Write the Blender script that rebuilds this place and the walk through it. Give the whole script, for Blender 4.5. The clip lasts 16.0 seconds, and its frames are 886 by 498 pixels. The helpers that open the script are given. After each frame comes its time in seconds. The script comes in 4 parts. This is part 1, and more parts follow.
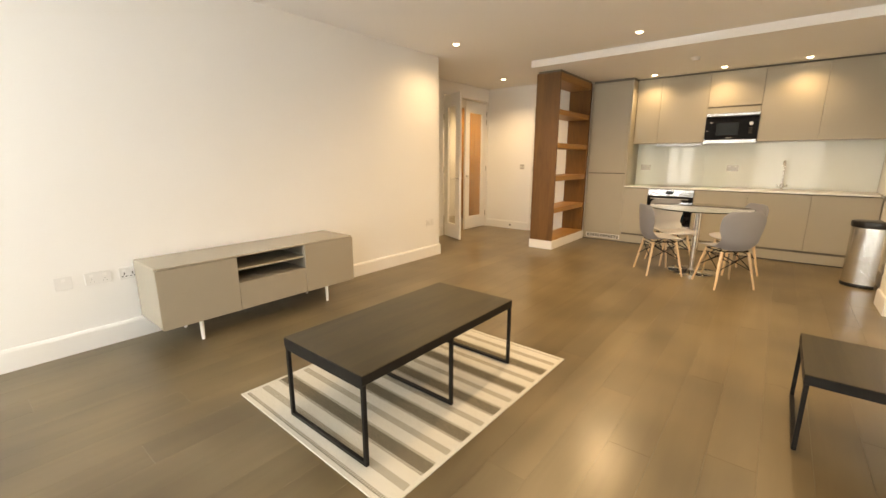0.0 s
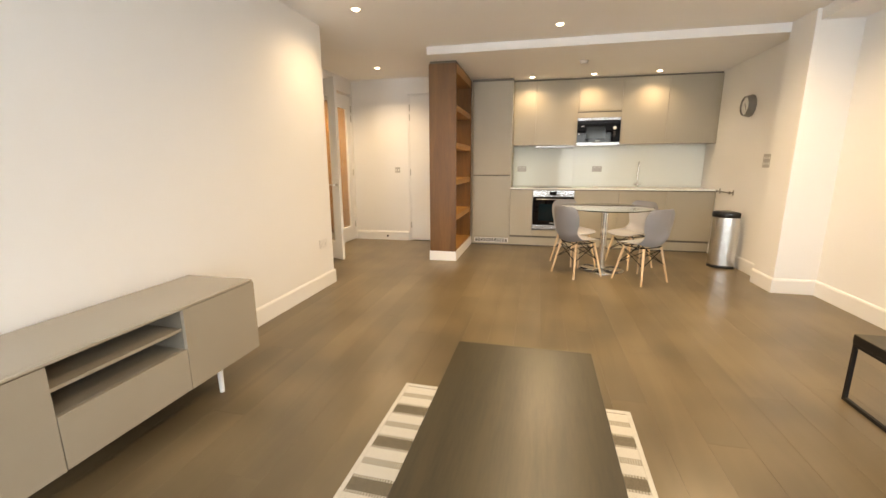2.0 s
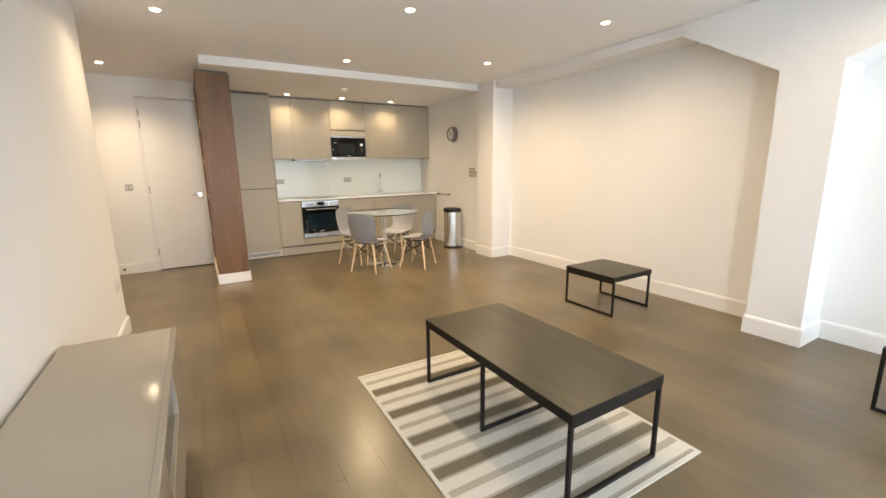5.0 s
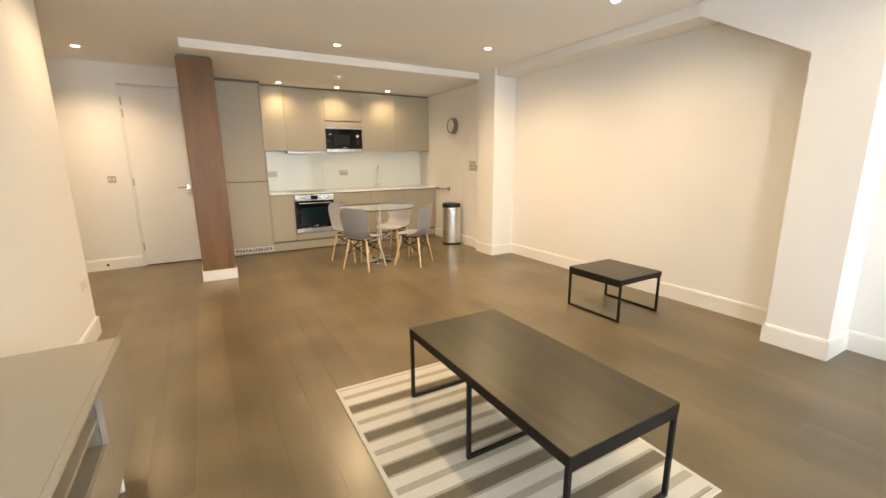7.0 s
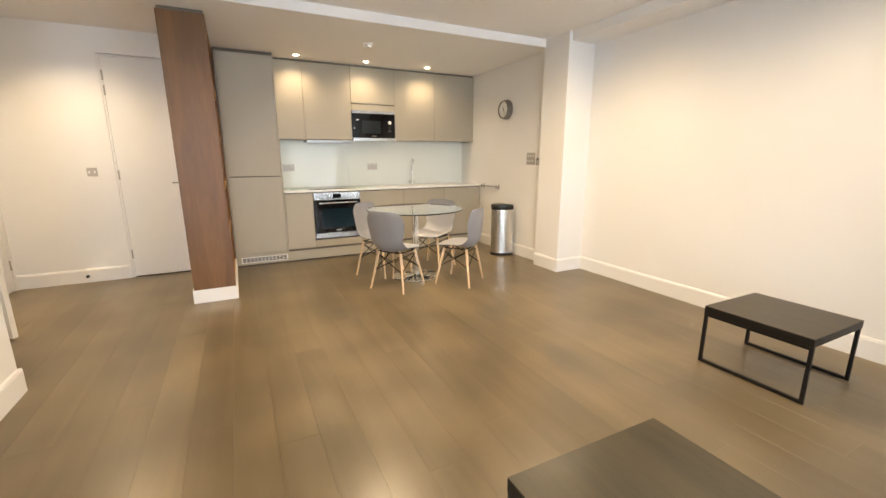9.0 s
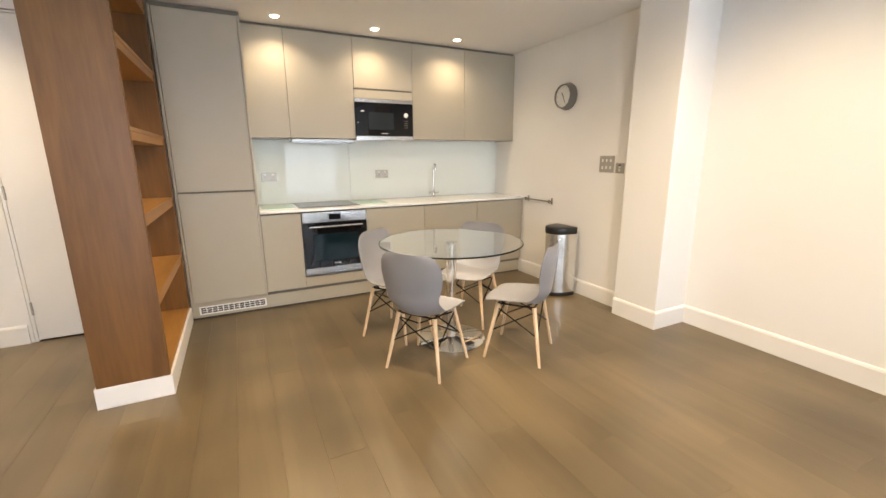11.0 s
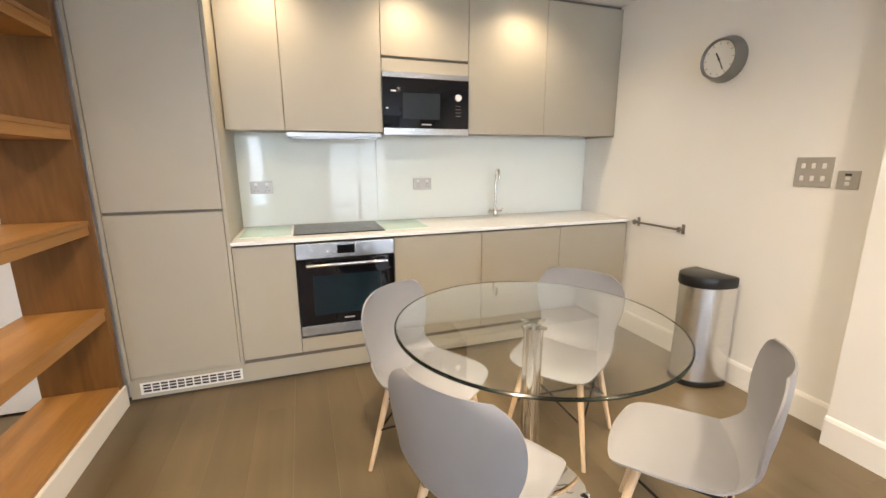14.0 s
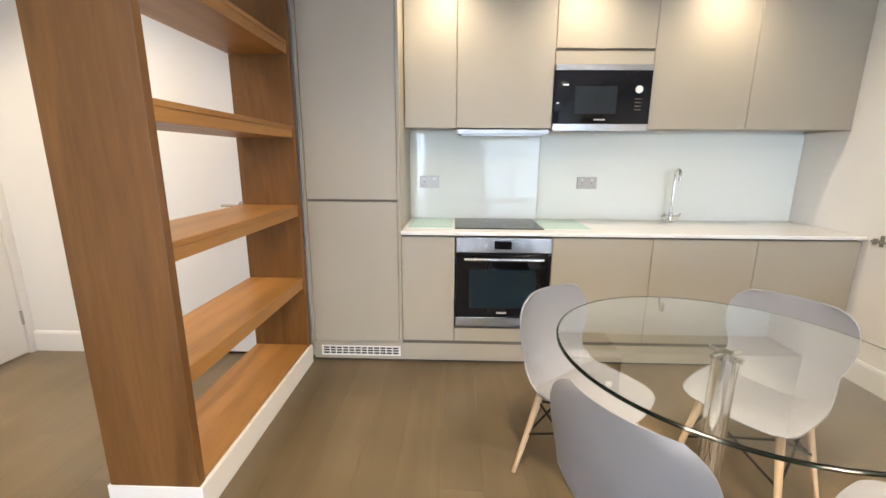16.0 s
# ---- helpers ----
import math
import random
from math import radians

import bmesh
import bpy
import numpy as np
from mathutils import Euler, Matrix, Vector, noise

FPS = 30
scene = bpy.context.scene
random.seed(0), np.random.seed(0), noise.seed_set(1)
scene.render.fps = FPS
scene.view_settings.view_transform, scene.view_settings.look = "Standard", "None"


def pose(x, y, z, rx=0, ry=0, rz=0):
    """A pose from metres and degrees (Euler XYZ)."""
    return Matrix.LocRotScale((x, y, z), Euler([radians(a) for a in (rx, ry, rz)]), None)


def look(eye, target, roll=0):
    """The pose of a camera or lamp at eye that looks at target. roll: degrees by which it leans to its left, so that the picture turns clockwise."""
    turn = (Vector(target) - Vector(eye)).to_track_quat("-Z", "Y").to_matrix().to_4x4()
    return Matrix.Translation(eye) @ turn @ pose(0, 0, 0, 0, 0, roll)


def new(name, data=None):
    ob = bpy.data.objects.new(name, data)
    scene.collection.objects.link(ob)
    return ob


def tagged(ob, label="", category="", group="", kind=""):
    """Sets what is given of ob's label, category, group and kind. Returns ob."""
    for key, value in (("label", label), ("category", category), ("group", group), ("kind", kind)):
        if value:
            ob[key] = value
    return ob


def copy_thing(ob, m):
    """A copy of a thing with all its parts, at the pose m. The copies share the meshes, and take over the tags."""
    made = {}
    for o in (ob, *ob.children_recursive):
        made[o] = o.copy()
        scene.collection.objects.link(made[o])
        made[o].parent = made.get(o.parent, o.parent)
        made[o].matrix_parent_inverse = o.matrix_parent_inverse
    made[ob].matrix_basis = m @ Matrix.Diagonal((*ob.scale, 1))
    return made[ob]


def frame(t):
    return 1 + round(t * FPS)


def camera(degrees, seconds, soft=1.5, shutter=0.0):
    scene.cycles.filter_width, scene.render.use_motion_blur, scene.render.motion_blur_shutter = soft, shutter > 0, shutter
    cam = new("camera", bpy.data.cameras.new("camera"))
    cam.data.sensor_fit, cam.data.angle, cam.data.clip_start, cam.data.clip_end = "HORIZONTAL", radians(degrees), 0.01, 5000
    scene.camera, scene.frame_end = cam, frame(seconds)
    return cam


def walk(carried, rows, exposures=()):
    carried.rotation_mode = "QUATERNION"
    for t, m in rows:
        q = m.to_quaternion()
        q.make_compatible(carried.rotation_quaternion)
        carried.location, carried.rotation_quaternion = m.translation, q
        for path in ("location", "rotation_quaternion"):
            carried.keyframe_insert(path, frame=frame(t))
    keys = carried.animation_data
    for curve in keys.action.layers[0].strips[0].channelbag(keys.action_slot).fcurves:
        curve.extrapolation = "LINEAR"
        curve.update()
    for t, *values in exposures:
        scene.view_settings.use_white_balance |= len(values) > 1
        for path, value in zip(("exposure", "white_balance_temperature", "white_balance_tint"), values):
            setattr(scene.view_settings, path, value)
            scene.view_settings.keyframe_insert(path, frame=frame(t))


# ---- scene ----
cam = camera(94.5, 16.0)
PATH = [
    (0, (0.404, 0.162, 1.326), (-0.827, 1.679, 0.898), 0.0),
    (0.5, (0.08, 0.309, 1.293), (-1.042, 1.909, 0.867), 0.0),
    (1, (-0.282, 0.43, 1.3), (-1.24, 2.134, 0.877), -0.0),
    (1.5, (-0.686, 0.486, 1.308), (-1.417, 2.301, 0.893), -0.1),
    (2, (-1.088, 0.552, 1.291), (-1.525, 2.461, 0.882), -0.2),
    (2.5, (-1.431, 0.584, 1.314), (-1.545, 2.539, 0.909), -0.5),
    (3, (-1.723, 0.52, 1.353), (-1.509, 2.468, 0.953), -0.7),
    (3.5, (-1.982, 0.507, 1.341), (-1.466, 2.398, 0.944), -0.8),
    (4, (-2.241, 0.452, 1.365), (-1.488, 2.263, 0.972), -0.8),
    (4.5, (-2.483, 0.281, 1.394), (-1.57, 2.016, 1.001), -0.8),
    (5, (-2.604, 0.164, 1.414), (-1.601, 1.848, 1.018), -0.8),
    (7.5, (-2.285, 0.536, 1.371), (-1.328, 2.24, 0.943), -0.3),
    (8, (-2.217, 0.862, 1.346), (-1.309, 2.592, 0.917), -0.1),
    (8.5, (-2.145, 1.197, 1.342), (-1.265, 2.939, 0.907), -0.1),
    (9, (-2.025, 1.574, 1.325), (-1.154, 3.321, 0.889), -0.2),
    (11.5, (-1.536, 3.471, 1.39), (-0.672, 5.22, 0.949), -0.5),
    (12, (-1.391, 3.773, 1.373), (-0.553, 5.536, 0.937), -0.5),
    (12.5, (-1.259, 4.05, 1.376), (-0.457, 5.829, 0.94), -0.4),
    (13, (-1.198, 4.28, 1.39), (-0.445, 6.081, 0.956), -0.3),
    (13.5, (-1.126, 4.427, 1.391), (-0.436, 6.255, 0.967), -0.3),
    (14, (-1.08, 4.483, 1.372), (-0.451, 6.334, 0.953), -0.3),
    (14.5, (-1.076, 4.493, 1.369), (-0.518, 6.369, 0.953), -0.2),
    (15, (-1.074, 4.489, 1.384), (-0.644, 6.395, 0.961), -0.0),
    (15.5, (-1.101, 4.503, 1.39), (-0.871, 6.442, 0.96), 0.2),
    (16, (-1.16, 4.528, 1.371), (-1.213, 6.48, 0.938), 0.4),
]
EXPOSURES = [(0, -0.04, 9300, 13), (1.0, -0.02, 9900, 13), (1.6, 0.03, 8800, 13), (2.5, 0.12, 7200, 11), (4, 0.09, 6750, 11), (5, 0.0, 7150, 11), (7.5, 0.02, 8050, 11), (8.5, 0.10, 7500, 11), (9, 0.14, 7100, 11), (11.5, 0.25, 6700, 11), (13.5, 0.34, 6450, 11), (15, 0.38, 6350, 11), (16, 0.42, 5950, 10)]
walk(cam, [(t, look(eye, target, roll)) for t, eye, target, roll in PATH], EXPOSURES)

# ---- light ----
world = bpy.data.worlds.new("world")
scene.world = world
world.use_nodes = True
wn = world.node_tree.nodes
sky = wn.new("ShaderNodeTexSky")
sky.sky_type = "NISHITA"
sky.sun_disc = False
sky.sun_elevation, sky.sun_rotation = radians(35), radians(200)
wn["Background"].inputs[1].default_value = 0.12
world.node_tree.links.new(sky.outputs[0], wn["Background"].inputs[0])

CEIL, LOW = 2.625, 2.537          # ceiling, and the lowered kitchen ceiling
WARM, COOL = (1.0, 0.785, 0.525), (0.69, 0.82, 1.0)


def spot(x, y, z, watts, size=164):
    d = bpy.data.lights.new("downlight_lamp", "SPOT")
    d.energy, d.color, d.spot_size, d.spot_blend, d.shadow_soft_size = watts, WARM, radians(size), 1.0, 0.035
    new("downlight_lamp", d).matrix_world = pose(x, y, z)


# The last two, towards the windows, are unseen lamps added as fill.
MAIN_LAMPS = [(-2.715, 4.245), (-0.995, 3.32), (0.63, 2.767), (-0.94, 5.075), (0.585, 4.41), (-3.38, 6.42), (-0.99, 1.55), (0.63, 1.1)]
# Unseen lamp added to brighten the wardrobe behind the glazed doors.
BACK_FILL = (-5.2, 7.0)
KITCHEN_LAMPS = [(-1.23, 7.11), (-0.37, 7.10), (0.492, 7.10)]
for (px, py), watts in zip(MAIN_LAMPS, (44, 92, 66, 158, 94, 86, 20, 20)):
    spot(px, py, CEIL - 0.055, watts, 142 if px < -3 else 164)
for px, py in KITCHEN_LAMPS:
    spot(px, py, LOW - 0.055, 22, 152)
spot(*BACK_FILL, CEIL - 0.055, 170)
WINDOWS = [(-2.85, -2.0), (-0.3, 1.4)]     # openings in the end wall
for (wa, wb), watts in zip(WINDOWS, (90, 76)):
    d = bpy.data.lights.new("window_daylight", "AREA")
    d.shape, d.size, d.size_y, d.energy, d.color = "RECTANGLE", wb - wa, 2.2, watts, COOL
    new("window_daylight", d).matrix_world = pose((wa + wb) / 2, -1.72, 1.3, 90, 0, 0)


# ---- materials ----
def mat(name, color, rough=0.5, metal=0.0, scale=8.0, vary=0.06, bump=0.02, bump_scale=120.0, island=0.0, spec=0.5, stretch=(1, 1, 1), trans=0.0, ior=1.45, emit=0.0):
    m = bpy.data.materials.new(name)
    m.use_nodes = True
    nt = m.node_tree
    b = nt.nodes["Principled BSDF"]
    b.inputs["Roughness"].default_value, b.inputs["Metallic"].default_value = rough, metal
    b.inputs["Specular IOR Level"].default_value, b.inputs["IOR"].default_value = spec, ior
    b.inputs["Transmission Weight"].default_value = trans
    tc = nt.nodes.new("ShaderNodeTexCoord")
    mp = nt.nodes.new("ShaderNodeMapping")
    mp.inputs["Scale"].default_value = stretch
    nt.links.new(tc.outputs["Object"], mp.inputs[0])
    n = nt.nodes.new("ShaderNodeTexNoise")
    n.inputs["Scale"].default_value, n.inputs["Detail"].default_value = scale, 6
    nt.links.new(mp.outputs[0], n.inputs["Vector"])
    r = nt.nodes.new("ShaderNodeValToRGB")
    r.color_ramp.elements[0].position, r.color_ramp.elements[1].position = 0.3, 0.7
    r.color_ramp.elements[0].color = (*[c * (1 - vary) for c in color], 1)
    r.color_ramp.elements[1].color = (*[min(1, c * (1 + vary)) for c in color], 1)
    nt.links.new(n.outputs["Fac"], r.inputs[0])
    out = r.outputs[0]
    if island:
        oi = nt.nodes.new("ShaderNodeObjectInfo")
        hs = nt.nodes.new("ShaderNodeHueSaturation")
        mr = nt.nodes.new("ShaderNodeMapRange")
        mr.inputs["To Min"].default_value, mr.inputs["To Max"].default_value = 1 - island, 1 + island
        nt.links.new(oi.outputs["Random"], mr.inputs["Value"])
        nt.links.new(mr.outputs[0], hs.inputs["Value"])
        nt.links.new(out, hs.inputs["Color"])
        out = hs.outputs[0]
    nt.links.new(out, b.inputs["Base Color"])
    if rough > 0.06 and not trans:
        rr = nt.nodes.new("ShaderNodeMapRange")
        rr.inputs["To Min"].default_value, rr.inputs["To Max"].default_value = rough * 0.88, min(1, rough * 1.12)
        nt.links.new(n.outputs["Fac"], rr.inputs["Value"])
        nt.links.new(rr.outputs[0], b.inputs["Roughness"])
    if bump:
        n2 = nt.nodes.new("ShaderNodeTexNoise")
        n2.inputs["Scale"].default_value = bump_scale
        nt.links.new(mp.outputs[0], n2.inputs["Vector"])
        bp = nt.nodes.new("ShaderNodeBump")
        bp.inputs["Strength"].default_value, bp.inputs["Distance"].default_value = bump, 0.01
        nt.links.new(n2.outputs["Fac"], bp.inputs["Height"])
        nt.links.new(bp.outputs[0], b.inputs["Normal"])
    if emit:
        b.inputs["Emission Color"].default_value, b.inputs["Emission Strength"].default_value = (*color, 1), emit
    return m


def wood(name, dark, light, axis, rough=0.45, scale=1.0, rings=9.0, fine=0.3, vary=0.14, patchy=0.0):
    """Wood whose grain runs along one axis."""
    m = bpy.data.materials.new(name)
    m.use_nodes = True
    nt = m.node_tree
    b = nt.nodes["Principled BSDF"]
    b.inputs["Roughness"].default_value = rough
    tc = nt.nodes.new("ShaderNodeTexCoord")
    oi = nt.nodes.new("ShaderNodeObjectInfo")
    add = nt.nodes.new("ShaderNodeVectorMath")
    add.operation = "ADD"
    mul = nt.nodes.new("ShaderNodeVectorMath")
    mul.operation = "SCALE"
    mul.inputs[0].default_value = (7.3, 3.1, 5.7)
    nt.links.new(oi.outputs["Random"], mul.inputs["Scale"])
    nt.links.new(tc.outputs["Object"], add.inputs[0])
    nt.links.new(mul.outputs[0], add.inputs[1])
    mp = nt.nodes.new("ShaderNodeMapping")
    s = [1.0 * scale] * 3
    s["xyz".index(axis)] = 0.09 * scale
    mp.inputs["Scale"].default_value = s
    nt.links.new(add.outputs[0], mp.inputs[0])
    n = nt.nodes.new("ShaderNodeTexNoise")
    n.inputs["Scale"].default_value, n.inputs["Detail"].default_value, n.inputs["Distortion"].default_value = rings, 4, 1.2
    nt.links.new(mp.outputs[0], n.inputs["Vector"])
    f = nt.nodes.new("ShaderNodeTexNoise")
    f.inputs["Scale"].default_value, f.inputs["Detail"].default_value = rings * 14, 3
    nt.links.new(mp.outputs[0], f.inputs["Vector"])
    mx = nt.nodes.new("ShaderNodeMath")
    mx.operation = "MULTIPLY_ADD"
    mx.inputs[1].default_value = fine
    nt.links.new(f.outputs["Fac"], mx.inputs[0])
    nt.links.new(n.outputs["Fac"], mx.inputs[2])
    r = nt.nodes.new("ShaderNodeValToRGB")
    r.color_ramp.elements[0].position, r.color_ramp.elements[1].position = 0.45, 0.85
    r.color_ramp.elements[0].color, r.color_ramp.elements[1].color = (*dark, 1), (*light, 1)
    nt.links.new(mx.outputs[0], r.inputs[0])
    hs = nt.nodes.new("ShaderNodeHueSaturation")
    mr = nt.nodes.new("ShaderNodeMapRange")
    mr.inputs["To Min"].default_value, mr.inputs["To Max"].default_value = 1 - vary, 1 + vary
    nt.links.new(oi.outputs["Random"], mr.inputs["Value"])
    nt.links.new(mr.outputs[0], hs.inputs["Value"])
    nt.links.new(r.outputs[0], hs.inputs["Color"])
    nt.links.new(hs.outputs[0], b.inputs["Base Color"])
    bp = nt.nodes.new("ShaderNodeBump")
    if patchy:
        # soft lighter and darker patches that run over the whole surface
        ge = nt.nodes.new("ShaderNodeNewGeometry")
        g = nt.nodes.new("ShaderNodeTexNoise")
        g.noise_dimensions = "2D"
        g.inputs["Scale"].default_value, g.inputs["Detail"].default_value = 1.7, 1.0
        nt.links.new(ge.outputs["Position"], g.inputs["Vector"])
        dr = nt.nodes.new("ShaderNodeMapRange")
        dr.interpolation_type = "SMOOTHSTEP"
        dr.inputs["From Min"].default_value, dr.inputs["From Max"].default_value = 0.1, 0.9
        dr.inputs["To Min"].default_value, dr.inputs["To Max"].default_value = 1 - patchy, 1 + patchy
        nt.links.new(g.outputs["Fac"], dr.inputs["Value"])
        toned = nt.nodes.new("ShaderNodeVectorMath")
        toned.operation = "SCALE"
        nt.links.new(hs.outputs[0], toned.inputs[0])
        nt.links.new(dr.outputs[0], toned.inputs["Scale"])
        nt.links.new(toned.outputs[0], b.inputs["Base Color"])
    bp.inputs["Strength"].default_value, bp.inputs["Distance"].default_value = 0.08, 0.004
    nt.links.new(mx.outputs[0], bp.inputs["Height"])
    nt.links.new(bp.outputs[0], b.inputs["Normal"])
    return m


M_WALL = mat("wall_paint", (0.81, 0.80, 0.78), 0.7, scale=1.3, vary=0.012, bump=0.015, bump_scale=260)
M_CEIL = mat("ceiling_paint", (0.82, 0.81, 0.80), 0.8, scale=1.1, vary=0.01, bump=0.01, bump_scale=260)
M_TRIM = mat("white_gloss_trim", (0.82, 0.81, 0.79), 0.32, scale=3, vary=0.012, bump=0.01, bump_scale=60)
M_FLOOR = wood("smoked_oak_plank", (0.134, 0.099, 0.054), (0.172, 0.130, 0.073), "y", 0.295, 1.0, 4.0, 0.12, 0.08, 0.28)
M_FLOOR.node_tree.nodes["Principled BSDF"].inputs["Specular IOR Level"].default_value = 0.58   # satin lacquer
M_GAP = mat("dark_joint", (0.10, 0.08, 0.05), 0.8, bump=0)
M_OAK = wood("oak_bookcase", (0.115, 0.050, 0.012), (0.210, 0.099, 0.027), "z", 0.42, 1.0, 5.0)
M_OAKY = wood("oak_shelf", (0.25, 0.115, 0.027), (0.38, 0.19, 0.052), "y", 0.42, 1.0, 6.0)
M_BEECH = wood("pale_beech", (0.56, 0.40, 0.25), (0.68, 0.52, 0.35), "z", 0.4, 1.0, 20.0)
M_UNIT = mat("greige_lacquer", (0.405, 0.365, 0.289), 0.42, scale=2, vary=0.02, bump=0.008, bump_scale=300)
# Shade of grooves and gaps put into the colour; also the print bars.
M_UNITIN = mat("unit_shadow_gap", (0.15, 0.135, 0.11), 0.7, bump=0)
M_TV = mat("taupe_lacquer", (0.36, 0.315, 0.25), 0.10, scale=2, vary=0.02, bump=0.006, bump_scale=250)
# Darker copy of the taupe: shade inside the stand put into its colour.
M_TVSHADE = mat("taupe_lacquer_shaded", (0.24, 0.215, 0.175), 0.5, scale=2, vary=0.02, bump=0)
M_STONE = mat("white_quartz", (0.80, 0.80, 0.78), 0.2, scale=40, vary=0.02, bump=0)
M_SPLASH = mat("pale_back_painted_glass", (0.80, 0.84, 0.80), 0.03, scale=1, vary=0.01, bump=0, spec=0.45)
M_MINT = mat("mint_glass_board", (0.55, 0.74, 0.65), 0.08, scale=1, vary=0.01, bump=0)
M_STEEL = mat("brushed_steel", (0.74, 0.74, 0.73), 0.24, 1.0, scale=3, vary=0.05, bump=0.03, bump_scale=40, stretch=(1, 1, 40))
M_STEELX = mat("brushed_steel_strip", (0.52, 0.52, 0.52), 0.24, 1.0, scale=3, vary=0.05, bump=0.02, bump_scale=40, stretch=(30, 1, 1))
M_HOOD = mat("hood_steel", (0.34, 0.34, 0.34), 0.36, 1.0, scale=3, vary=0.05, bump=0.02, bump_scale=40, stretch=(30, 1, 1))
M_CHROME = mat("chrome", (0.78, 0.78, 0.77), 0.035, 1.0, vary=0.01, bump=0)
M_BLACKGLASS = mat("black_glass", (0.004, 0.004, 0.006), 0.03, scale=2, vary=0.02, bump=0, spec=0.4)
M_BLACK = mat("black_powder_coat", (0.011, 0.0095, 0.008), 0.5, scale=30, vary=0.08, bump=0.02, bump_scale=400, spec=0.28)
M_TOP = wood("black_brown_veneer", (0.021, 0.015, 0.0058), (0.042, 0.0312, 0.0122), "y", 0.36, 1.0, 9.0, 0.45)
M_BLACKPL = mat("black_plastic", (0.012, 0.012, 0.012), 0.3, scale=10, vary=0.05, bump=0.01)
M_SHELL = mat("pale_grey_plastic", (0.242, 0.247, 0.272), 0.42, scale=12, vary=0.02, bump=0.02, bump_scale=350)
M_PLATE = mat("satin_steel_plate", (0.46, 0.44, 0.41), 0.5, 0.6, scale=20, vary=0.03, bump=0)
M_PLATEDK = mat("grey_rocker", (0.62, 0.61, 0.58), 0.35, scale=20, vary=0.03, bump=0)
M_SOCKET = mat("white_socket_plastic", (0.73, 0.72, 0.70), 0.35, scale=10, vary=0.01, bump=0)
M_WHITEPL = mat("white_plastic", (0.78, 0.77, 0.75), 0.35, scale=10, vary=0.01, bump=0)
M_RIM = mat("grey_clock_rim", (0.20, 0.19, 0.175), 0.35, 0.3, scale=10, vary=0.05, bump=0)
M_FACE = mat("clock_face", (0.72, 0.72, 0.70), 0.5, scale=10, vary=0.01, bump=0)
M_INK = mat("dark_print", (0.03, 0.03, 0.03), 0.6, bump=0)
M_GLOW = mat("lamp_lens", (1.0, 0.86, 0.62), 0.3, bump=0, emit=14.0)
M_DOOR = mat("white_door_paint", (0.80, 0.79, 0.765), 0.38, scale=2, vary=0.012, bump=0.01, bump_scale=80)
def woven(name, a, b, rows):
    """Flat weave: two yarns that alternate in short bars across the rug, with a loose mottle."""
    m = bpy.data.materials.new(name)
    m.use_nodes = True
    nt = m.node_tree
    p = nt.nodes["Principled BSDF"]
    p.inputs["Roughness"].default_value, p.inputs["Specular IOR Level"].default_value = 0.95, 0.1
    tc = nt.nodes.new("ShaderNodeTexCoord")
    w = nt.nodes.new("ShaderNodeTexWave")
    w.bands_direction = "X"
    w.inputs["Scale"].default_value, w.inputs["Distortion"].default_value, w.inputs["Detail"].default_value = rows, 1.5, 2
    n = nt.nodes.new("ShaderNodeTexNoise")
    n.inputs["Scale"].default_value, n.inputs["Detail"].default_value = 190, 4
    nt.links.new(tc.outputs["Object"], w.inputs[0])
    nt.links.new(tc.outputs["Object"], n.inputs[0])
    ad = nt.nodes.new("ShaderNodeMath")
    ad.operation = "MULTIPLY_ADD"
    ad.inputs[1].default_value = 0.9
    nt.links.new(n.outputs["Fac"], ad.inputs[0])
    sc = nt.nodes.new("ShaderNodeMath")
    sc.operation = "MULTIPLY"
    sc.inputs[1].default_value = 0.55
    nt.links.new(w.outputs["Fac"], sc.inputs[0])
    nt.links.new(sc.outputs[0], ad.inputs[2])
    r = nt.nodes.new("ShaderNodeValToRGB")
    r.color_ramp.elements[0].position, r.color_ramp.elements[1].position = 0.4, 1.0
    r.color_ramp.elements[0].color, r.color_ramp.elements[1].color = (*a, 1), (*b, 1)
    nt.links.new(ad.outputs[0], r.inputs[0])
    nt.links.new(r.outputs[0], p.inputs["Base Color"])
    bp = nt.nodes.new("ShaderNodeBump")
    bp.inputs["Strength"].default_value, bp.inputs["Distance"].default_value = 0.5, 0.003
    nt.links.new(ad.outputs[0], bp.inputs["Height"])
    nt.links.new(bp.outputs[0], p.inputs["Normal"])
    return m


M_RUGS = [woven("rug_cream", (0.54, 0.51, 0.44), (0.68, 0.65, 0.57), 60), woven("rug_beige", (0.27, 0.24, 0.18), (0.50, 0.46, 0.38), 30),
          woven("rug_comb", (0.17, 0.145, 0.10), (0.56, 0.52, 0.44), 26), woven("rug_brown", (0.10, 0.084, 0.056), (0.24, 0.205, 0.15), 60)]


def glass(name, tint, rough=0.0):
    m = bpy.data.materials.new(name)
    m.use_nodes = True
    b = m.node_tree.nodes["Principled BSDF"]
    b.inputs["Base Color"].default_value = (*tint, 1)
    b.inputs["Roughness"].default_value, b.inputs["Transmission Weight"].default_value, b.inputs["IOR"].default_value = rough, 1.0, 1.5
    return m


M_GLASS = glass("clear_glass", (0.97, 0.99, 0.98))
M_EDGE = glass("green_glass_edge", (0.05, 0.11, 0.085), 0.15)


